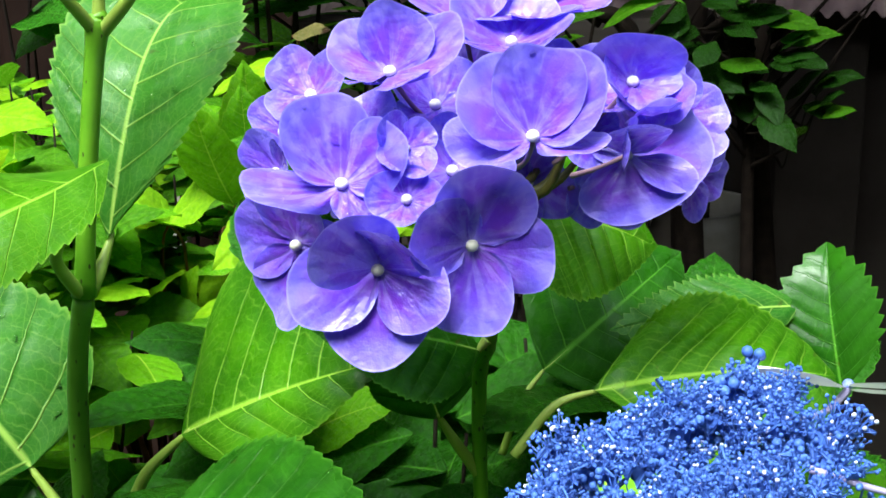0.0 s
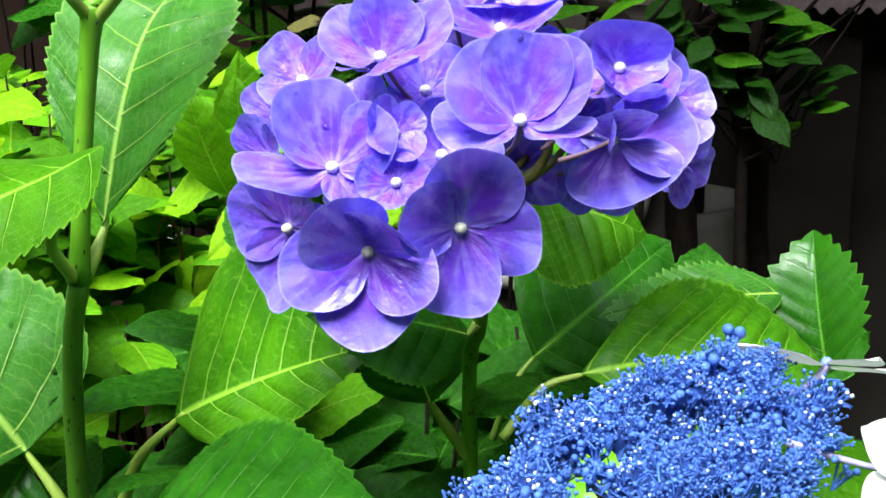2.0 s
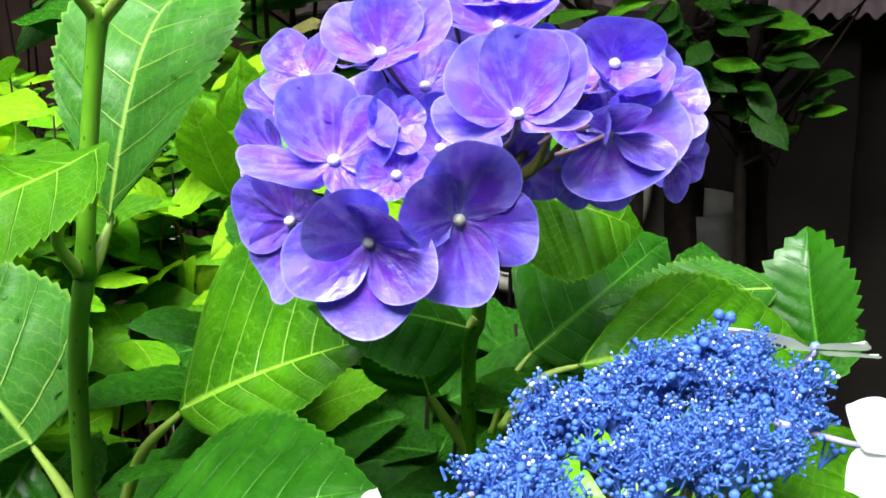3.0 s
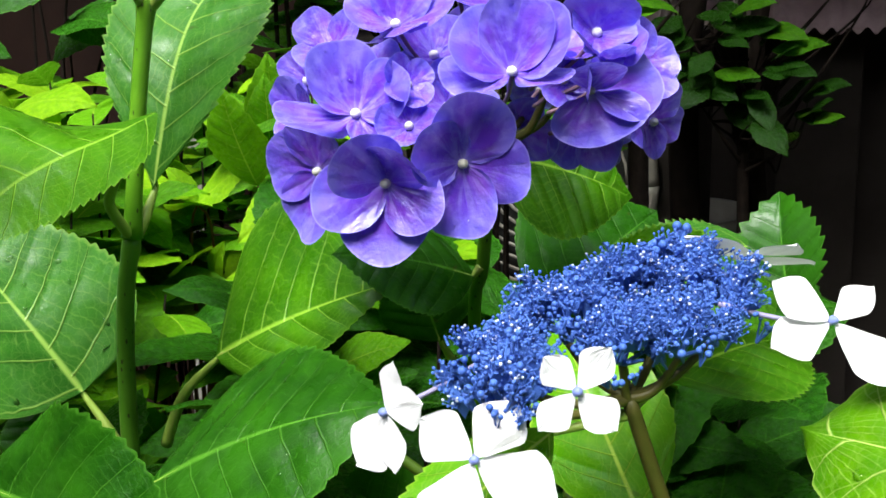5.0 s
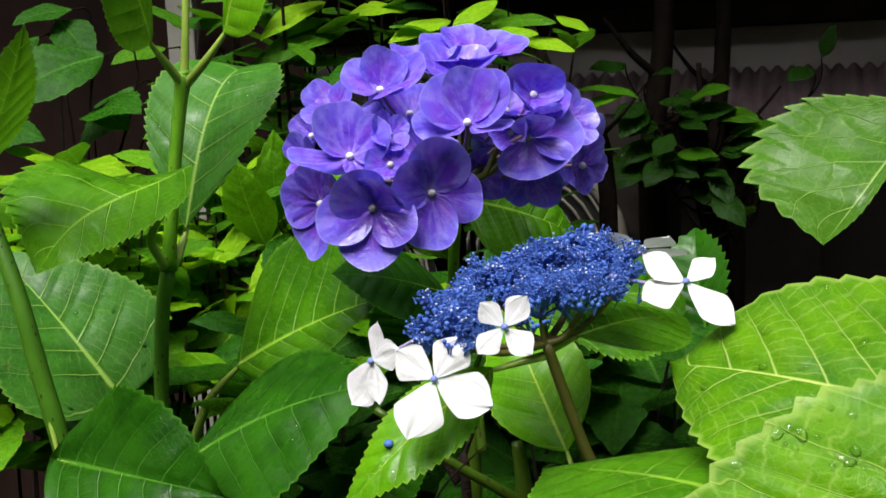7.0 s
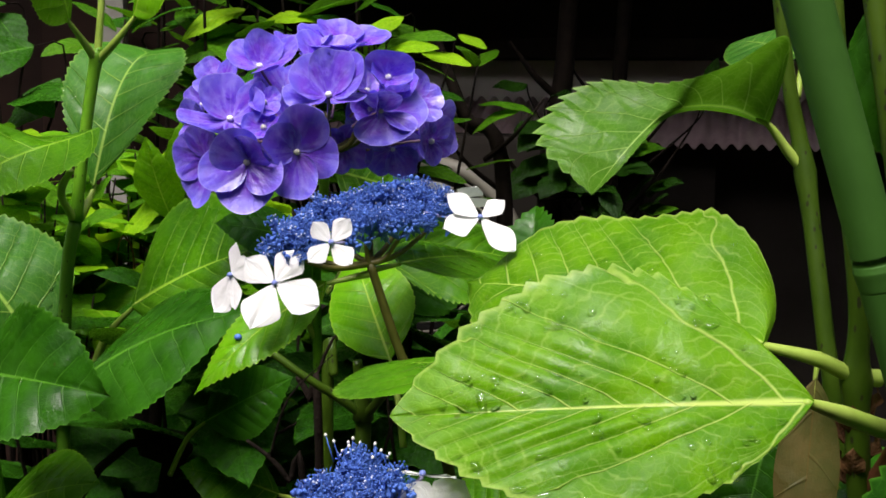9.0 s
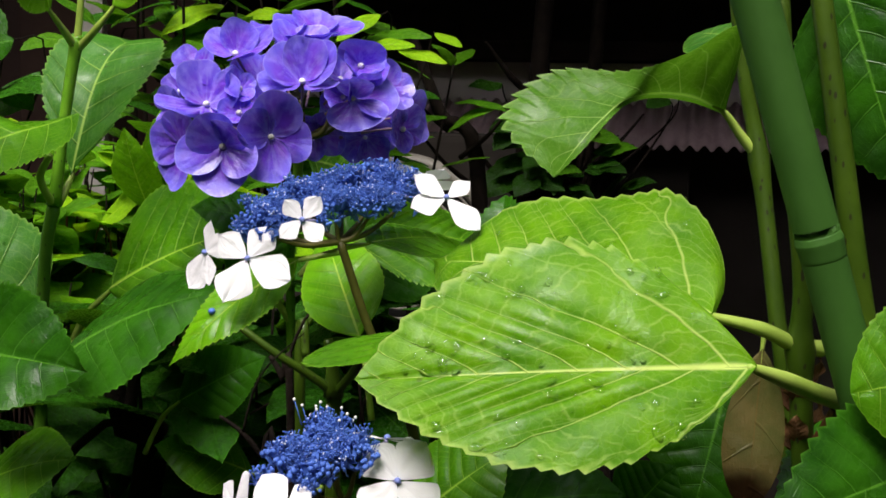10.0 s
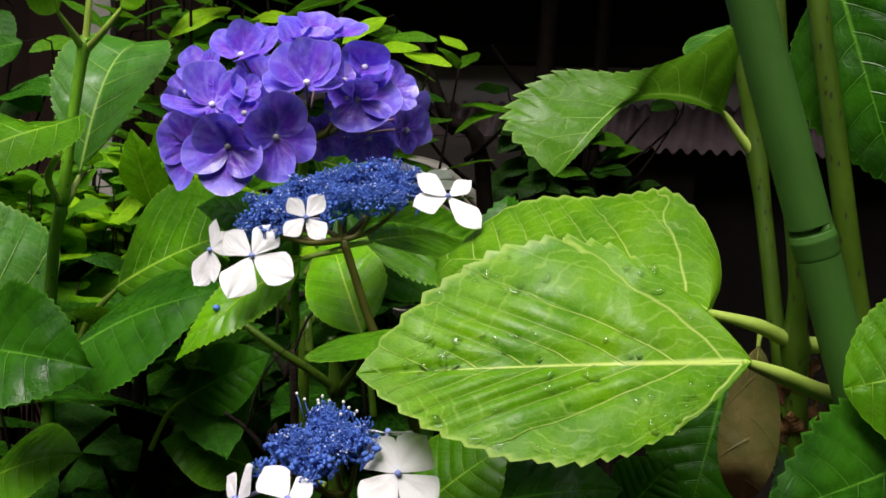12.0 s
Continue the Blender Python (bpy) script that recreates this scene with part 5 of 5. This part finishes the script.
def dead_twig(points, radii, label):
    ob = thing("dead_branch", points[0], label, "branch", "dead branches")
    part("branch", tube_mesh("branch", points, radii, 7, 5), TWIG, ob)
    a, b = Vector(points[-2]), Vector(points[-1])
    part("side_twig", tube_mesh("side_twig", [a, a.lerp(b, 0.5) + Vector((0.02, -0.01, 0.035)), a.lerp(b, 0.7) + Vector((0.05, -0.01, 0.06))], [radii[-2] * 0.6, radii[-2] * 0.4, radii[-2] * 0.15], 6, 4), TWIG, ob)


dead_twig([(-0.30, 0.55, 0.0), (-0.1106, 0.5000, 0.7990), (-0.1208, 0.5000, 0.8735), (-0.1330, 0.4900, 0.9214)], [0.016, 0.013, 0.011, 0.008], "dark dead branch under the leaves")
dead_twig([(-0.34, 0.50, 0.55), (-0.1523, 0.4700, 0.8671), (-0.0725, 0.4600, 0.8653), (-0.0111, 0.4500, 0.8624)], [0.004, 0.0035, 0.003, 0.002], "thin black dead branch lying across the undergrowth")
dead_twig([(0.03, 0.34, 0.4), (0.0158, 0.3300, 0.8811), (0.0056, 0.3300, 0.9055), (-0.0060, 0.3300, 0.9203), (-0.0204, 0.3300, 0.9313)], [0.003, 0.0024, 0.002, 0.0016, 0.001], "thin black curved dead twig")
dead_twig([(0.02, 0.45, 0.4), (0.0196, 0.3800, 0.9166), (0.0137, 0.3800, 0.9443), (0.0052, 0.3800, 0.9599)], [0.004, 0.003, 0.0025, 0.0016], "thin dark dead twig among the stems")

# ---------------------------------------------------------------- shrubs behind
def shared_blades(n, width, teeth, seed, **shape):
    return [blade_mesh("leaf", 1.0, width * (0.9 + 0.07 * (i % 4)), 0.3 + 0.2 * (i % 4), fold=-0.15 + 0.1 * (i % 3), teeth=teeth, wave=0.03, quilt=0.010, seed=seed + i, cols=9, **shape) for i in range(n)]


OVAL = shared_blades(6, 0.52, 8, 300, nv=6.0)
SLIM = shared_blades(6, 0.36, 0, 330, nv=6.0, point=0.85, wide_at=0.8)


def small_leaf(parent, meshes, mat, base, tip, face, rnd):
    base, tip = Vector(base), Vector(tip)
    me = rnd.choice(meshes)
    key = (me.name, mat.name)
    if key not in TINTED:
        copy = me.copy()
        copy.materials.clear()
        copy.materials.append(mat)
        TINTED[key] = copy
    k = (tip - base).length
    part("leaf", TINTED[key], None, parent, frame_of(tip - base, face, base) @ Matrix.Scale(k, 4))


TINTED = {}


def shrub(name, foot, tops, leaf_len, meshes, mats, label, seed, pairs=6, bark=TWIG, r=0.004, start=0.45):
    """A shrub: stems from the foot, with leaves in pairs along their upper part."""
    rnd = random.Random(seed)
    ob = thing(name, (foot[0], foot[1], 0.0), label, "shrub", "shrubs behind")
    for top in tops:
        top = Vector(top)
        base = Vector((foot[0] + rnd.uniform(-0.04, 0.04), foot[1] + rnd.uniform(-0.04, 0.04), 0.0))
        mid = base.lerp(top, 0.55) + Vector((rnd.uniform(-0.05, 0.05), rnd.uniform(-0.05, 0.05), 0.03))
        part("stem", tube_mesh("stem", [base, mid, top], [r * 1.4, r, r * 0.35], 7, 6), bark, ob)
        for k in range(pairs):
            u = start + (1 - start) * (k + 0.6) / pairs
            p = base.lerp(mid, u / 0.55) if u < 0.55 else mid.lerp(top, (u - 0.55) / 0.45)
            a = rnd.uniform(0, 6.28)
            for side in (0, math.pi):
                d = Vector((math.cos(a + side), math.sin(a + side), rnd.uniform(-0.45, 0.5)))
                q = p + d * 0.012
                small_leaf(ob, meshes, rnd.choice(mats), q, q + d.normalized() * leaf_len * rnd.uniform(0.7, 1.15), Vector((rnd.uniform(-0.4, 0.4), rnd.uniform(-0.7, 0.1), 1.0)), rnd)
    return ob


shrub_rnd = random.Random(11)
for k in range(22):
    x, y = shrub_rnd.uniform(-0.52, -0.10), shrub_rnd.uniform(0.68, 1.12)
    tops = [(x + shrub_rnd.uniform(-0.1, 0.1), y + shrub_rnd.uniform(-0.08, 0.08), shrub_rnd.uniform(0.95, 1.10)) for _ in range(3)]
    shrub("leafy_shrub", (x, y), tops, 0.085, OVAL, [LEAF_BUSH, LEAF_BUSH, LEAF_BRIGHT, LEAF_YOUNG], "green leafy shrub with fresh pointed leaves, behind the hydrangeas", 100 + k, 4, TWIG, 0.0025, 0.88)
# Undergrowth: only the darkest leaf green, so its shade is in the colour.
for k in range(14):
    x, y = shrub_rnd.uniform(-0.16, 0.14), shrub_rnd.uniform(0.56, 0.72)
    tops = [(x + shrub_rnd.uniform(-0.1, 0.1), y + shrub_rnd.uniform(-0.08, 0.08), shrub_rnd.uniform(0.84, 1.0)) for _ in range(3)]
    shrub("low_shrub", (x, y), tops, 0.115, OVAL, [LEAF_DARK], "low green undergrowth below the flowers, coloured dark for shade", 200 + k, 5, TWIG, 0.003, 0.7)
for k in range(6):
    x, y = -0.32 + k * 0.075, 1.25 + 0.06 * (k % 3)
    tops = [(x + shrub_rnd.uniform(-0.12, 0.12), y + shrub_rnd.uniform(-0.1, 0.1), shrub_rnd.uniform(1.2, 1.45)) for _ in range(3)]
    shrub("evergreen_shrub", (x, y), tops, 0.095, SLIM, [LEAF_DARK, LEAF_BUSH, LEAF_BUSH], "tall evergreen shrub with narrow leaves in front of the wall", 300 + k, 6, TWIG, 0.004, 0.72)


def spray(name, foot, places, label, seed, meshes, bark=TWIG, group="shrubs behind", high=0.0):
    """A shrub whose leaves are set one by one: places are (base, tip, face, tint)."""
    rnd = random.Random(seed)
    ob = thing(name, (foot[0], foot[1], 0.0), label, "shrub", group)
    if high:
        part("trunk", tube_mesh("trunk", [(foot[0], foot[1], 0.0), (foot[0] + 0.012, foot[1], high * 0.5), (foot[0], foot[1], high), (foot[0] - 0.01, foot[1], high + 0.2)], [0.014, 0.011, 0.009, 0.004], 8, 6), bark, ob)
    for base, tip, face, tint in places:
        base = Vector(base)
        low = Vector((foot[0] + rnd.uniform(-0.02, 0.02), foot[1] + rnd.uniform(-0.02, 0.02), 0.0))
        fork = Vector((low.x + 0.25 * (base.x - low.x), low.y + 0.25 * (base.y - low.y), base.z * 0.72))
        if high:
            low = Vector((foot[0], foot[1], min(high + rnd.uniform(-0.10, 0.15), base.z - 0.03)))
            fork = low.lerp(base, 0.4) + Vector((rnd.uniform(-0.02, 0.02), rnd.uniform(-0.02, 0.02), -0.01))
        part("stem", tube_mesh("stem", [low, fork, base - (Vector(tip) - base) * 0.25 + Vector((0, 0.02, -0.04)), base], [0.004, 0.0028, 0.0015, 0.0010], 6, 4), bark, ob)
        small_leaf(ob, meshes, tint, base, tip, face, rnd)


UPF = (0.0, -0.6, 0.8)
spray("broadleaf_shrub", (-0.50, 1.25), [
    ((-0.4406, 1.2000, 1.2150), (-0.5584, 1.1200, 1.1514), (0.2, -0.7, 0.7), LEAF_DARK),
    ((-0.4220, 1.2500, 1.1738), (-0.4817, 1.2000, 1.0989), (-0.2, -0.8, 0.5), LEAF_DARK),
    ((-0.5590, 1.1000, 1.1229), (-0.4774, 1.0800, 1.1143), UPF, LEAF_DARK),
    ((-0.5330, 1.3000, 1.2660), (-0.4719, 1.2500, 1.2044), UPF, LEAF_DARK),
    ((-0.3900, 1.3000, 1.2234), (-0.4501, 1.2500, 1.2035), UPF, LEAF_BUSH),
    ((-0.5414, 1.2500, 1.2428), (-0.5813, 1.2000, 1.2086), UPF, LEAF_DARK),
    ((-0.5128, 1.3000, 1.2797), (-0.5764, 1.2500, 1.2585), UPF, LEAF_DARK),
    ((-0.4630, 1.2000, 1.1431), (-0.3689, 1.1000, 1.1417), UPF, LEAF_DARK),
    ((-0.4584, 1.2000, 1.1478), (-0.4003, 1.1500, 1.1178), UPF, LEAF_DARK),
], "shrub with broad green leaves, some yellow-edged, before the dark fence", 61, OVAL)
spray("young_shrub", (-0.27, 0.90), [
    ((-0.2358, 0.8600, 0.9989), (-0.1770, 0.8500, 1.0393), (-0.3, -0.6, 0.7), LEAF_YOUNG),
    ((-0.2358, 0.8600, 0.9989), (-0.2586, 0.8500, 1.0337), (0.3, -0.6, 0.7), LEAF_YOUNG),
    ((-0.1787, 0.8400, 1.0174), (-0.1951, 0.8000, 1.1049), (-0.2, -0.9, 0.3), LEAF_BRIGHT),
    ((-0.1696, 0.8600, 1.0355), (-0.1673, 0.8400, 1.1101), (0.2, -0.9, 0.3), LEAF_BRIGHT),
    ((-0.3479, 0.7600, 1.0897), (-0.2680, 0.7300, 1.0981), (0.0, -0.5, 0.9), LEAF_YOUNG),
    ((-0.3431, 0.7600, 1.0895), (-0.3571, 0.7400, 1.1110), UPF, LEAF_YOUNG),
    ((-0.3372, 0.7700, 1.0883), (-0.2999, 0.7400, 1.0828), UPF, LEAF_YOUNG),
    ((-0.3817, 1.0000, 0.9501), (-0.3318, 0.9500, 0.9040), (0.2, -0.9, 0.4), LEAF_YOUNG),
    ((-0.2765, 0.9000, 0.9203), (-0.2997, 0.8800, 0.9821), (0.0, -0.9, 0.4), LEAF_BUSH),
    ((-0.1313, 0.8400, 1.0157), (-0.1888, 0.8000, 0.9778), (0.2, -0.7, 0.6), LEAF_YOUNG),
    ((-0.2725, 0.8000, 0.8965), (-0.2404, 0.7800, 0.9065), UPF, LEAF_YOUNG),
    ((-0.2854, 0.8000, 0.8850), (-0.2316, 0.7800, 0.9148), UPF, LEAF_YOUNG),
    ((-0.1033, 0.6200, 0.9243), (-0.0357, 0.6000, 0.9587), (0.0, -0.5, 0.85), LEAF_BRIGHT),
    ((-0.3337, 0.8500, 0.8895), (-0.3281, 0.8200, 0.9377), UPF, LEAF_YOUNG),
    ((-0.2937, 0.8000, 0.8479), (-0.2407, 0.7800, 0.8756), UPF, LEAF_BRIGHT),
    ((-0.3133, 0.7800, 0.8433), (-0.2695, 0.7500, 0.8392), UPF, LEAF_YOUNG),
    ((-0.2399, 0.7200, 0.8365), (-0.2527, 0.7000, 0.8806), UPF, LEAF_BRIGHT),
    ((-0.3248, 0.8400, 0.8545), (-0.3289, 0.8000, 0.8855), UPF, LEAF_BRIGHT),
    ((-0.2281, 0.8600, 0.9229), (-0.2102, 0.8400, 0.9707), UPF, LEAF_YOUNG),
    ((-0.1840, 0.8600, 0.9646), (-0.2047, 0.8400, 0.9842), UPF, LEAF_BRIGHT),
    ((-0.2833, 0.9000, 1.0217), (-0.2506, 0.8800, 1.0616), UPF, LEAF_BUSH),
    ((-0.2758, 0.9000, 0.9788), (-0.2901, 0.8600, 0.9428), UPF, LEAF_BUSH),
    ((-0.1930, 0.9000, 1.0201), (-0.2047, 0.8800, 1.0918), (-0.2, -0.9, 0.4), LEAF_BRIGHT),
    ((-0.1444, 0.9500, 1.1355), (-0.1102, 0.9300, 1.1407), UPF, LEAF_OLD),
    ((-0.1686, 0.8800, 1.0375), (-0.1661, 0.8500, 1.1266), (0.2, -0.9, 0.4), LEAF_BRIGHT),
], "young shrub with soft yellow-green leaves on reddish twigs", 62, OVAL, TWIG_RED)
spray("evergreen_shrub", (0.02, 1.35), [
    ((-0.1639, 1.2500, 1.2717), (-0.2413, 1.2000, 1.2241), UPF, LEAF_YOUNG),
    ((-0.1359, 1.2500, 1.2378), (-0.2576, 1.2000, 1.1894), UPF, LEAF_BUSH),
    ((-0.0582, 1.2500, 1.2566), (-0.1306, 1.2000, 1.2489), UPF, LEAF_YOUNG),
    ((-0.0036, 1.2500, 1.2417), (-0.0815, 1.2000, 1.2144), UPF, LEAF_YOUNG),
    ((0.0564, 1.2500, 1.2653), (-0.0030, 1.2000, 1.2231), UPF, LEAF_YOUNG),
    ((0.0214, 1.2500, 1.2114), (0.1058, 1.2000, 1.2184), UPF, LEAF_YOUNG),
    ((0.0816, 1.2500, 1.2158), (0.1501, 1.2000, 1.1964), UPF, LEAF_YOUNG),
    ((0.0474, 1.2800, 1.2395), (0.1292, 1.2200, 1.2330), UPF, LEAF_BUSH),
    ((-0.1853, 1.2800, 1.2284), (-0.2384, 1.2200, 1.2424), UPF, LEAF_BUSH),
    ((-0.1431, 1.2800, 1.1979), (-0.2065, 1.2200, 1.1929), UPF, LEAF_BUSH),
    ((-0.0151, 1.3000, 1.2744), (0.0680, 1.2500, 1.3033), UPF, LEAF_BUSH),
    ((0.1346, 1.3000, 1.2451), (0.1728, 1.2500, 1.2224), UPF, LEAF_YOUNG),
    ((-0.2951, 1.3000, 1.2437), (-0.2275, 1.2500, 1.2571), UPF, LEAF_BUSH),
], "evergreen shrub with narrow shining yellow-green leaves before the house", 63, SLIM)
CAMELLIA = [
    ((0.3652, 1.6000, 1.1233), (0.4184, 1.5500, 1.1362), UPF, LEAF_BUSH),
    ((0.3158, 1.6000, 1.1208), (0.3553, 1.5500, 1.1129), UPF, LEAF_CAMELLIA),
    ((0.3336, 1.6000, 1.0458), (0.3022, 1.5500, 1.0177), UPF, LEAF_CAMELLIA),
    ((0.3420, 1.6000, 1.0372), (0.3989, 1.5500, 1.0344), UPF, LEAF_BUSH),
    ((0.4166, 1.6000, 1.0433), (0.4650, 1.5500, 1.0494), UPF, LEAF_CAMELLIA),
    ((0.4246, 1.6000, 1.0514), (0.4521, 1.5500, 1.0763), UPF, LEAF_CAMELLIA),
    ((0.4771, 1.6000, 0.9659), (0.5201, 1.5500, 0.9746), UPF, LEAF_BUSH),
    ((0.4771, 1.6000, 0.9659), (0.5030, 1.5500, 0.9996), UPF, LEAF_CAMELLIA),
    ((0.3933, 1.6000, 0.9768), (0.4407, 1.5500, 0.9313), UPF, LEAF_CAMELLIA),
    ((0.3080, 1.6000, 1.0882), (0.2595, 1.5500, 1.0678), UPF, LEAF_CAMELLIA),
    ((0.2922, 1.6000, 1.0219), (0.2356, 1.5500, 0.9867), UPF, LEAF_CAMELLIA),
    ((0.5534, 1.6000, 1.1641), (0.5054, 1.5500, 1.1447), UPF, LEAF_CAMELLIA),
    ((0.5704, 1.6000, 1.1806), (0.5849, 1.5800, 1.2320), UPF, LEAF_CAMELLIA),
    ((0.4244, 1.6000, 1.0675), (0.4939, 1.5500, 1.0781), UPF, LEAF_BUSH),
    ((0.2616, 1.6000, 1.1824), (0.1998, 1.5500, 1.1749), UPF, LEAF_CAMELLIA),
]
cluster = random.Random(71)
for base, tip, face, tint in list(CAMELLIA[:11]):
    for _ in range(3):
        off = Vector((cluster.uniform(-0.045, 0.045), cluster.uniform(-0.03, 0.05), cluster.uniform(-0.04, 0.045)))
        swing = Vector((cluster.uniform(-0.03, 0.03), 0, cluster.uniform(-0.025, 0.015)))
        CAMELLIA.append((Vector(base) + off, Vector(tip) + off + swing, face, cluster.choice([LEAF_BUSH, LEAF_CAMELLIA, LEAF_CAMELLIA, LEAF_CAMELLIA])))
spray("camellia_shrub", (0.395, 1.64), CAMELLIA, "sparse dark shrub with small glossy leaves by the wall", 64, OVAL, high=0.98)


def trunk(points, radii, label):
    ob = thing("tree_trunk", points[0], label, "trunk", "thin trunks")
    part("trunk", tube_mesh("trunk", points, radii, 9, 6), TWIG, ob)
    mid, up = Vector(points[1]), Vector(points[2])
    for k in range(3):
        start = mid.lerp(up, 0.2 + 0.3 * k)
        out = Vector((0.09 if k % 2 else -0.1, -0.05, 0.10))
        part("branch", tube_mesh("branch", [start, start + out * 0.5 + Vector((0, 0, -0.01)), start + out], [radii[1] * 0.35, radii[1] * 0.25, radii[1] * 0.1], 6, 4), TWIG, ob)


trunk([(0.38, 1.7, 0), (0.3180, 1.7000, 0.9045), (0.3380, 1.7000, 1.2209), (0.3500, 1.7000, 1.4955)], [0.030, 0.024, 0.018, 0.015], "thin dark trunk before the house wall")
trunk([(0.54, 1.75, 0), (0.4400, 1.7500, 0.8934), (0.4460, 1.7500, 1.1806), (0.4600, 1.7500, 1.4991)], [0.022, 0.016, 0.014, 0.012], "thin dark trunk before the house wall")
trunk([(0.2, 1.5, 0), (0.2206, 1.5000, 0.9815), (0.1511, 1.5000, 1.1307), (0.1019, 1.5000, 1.2590)], [0.02, 0.014, 0.011, 0.007], "thin dark slanting trunk in the shrubs")

# ---------------------------------------------------------------- rain drops
drops([great], great, 520, 0.0020, 9, 1.0)
drops([great_two], great_two, 120, 0.0020, 2, 1.0)
drops([wet_one], wet_one, 80, 0.0015, 3)
drops([wet_two], wet_two, 70, 0.0018, 4)
drops([dewy], dewy, 45, 0.0013, 5)
drops([cap_leaf], cap_leaf, 12, 0.0015, 6)
drops([bug_leaf], bug_leaf, 25, 0.0011, 7)
for k, flower in enumerate((lit_one, lit_two, lit_three, lit_four)):
    drops([c for c in flower.children if c.name.startswith("petal")], flower, 34 if k in (1, 2) else 16, 0.0009, 20 + k)
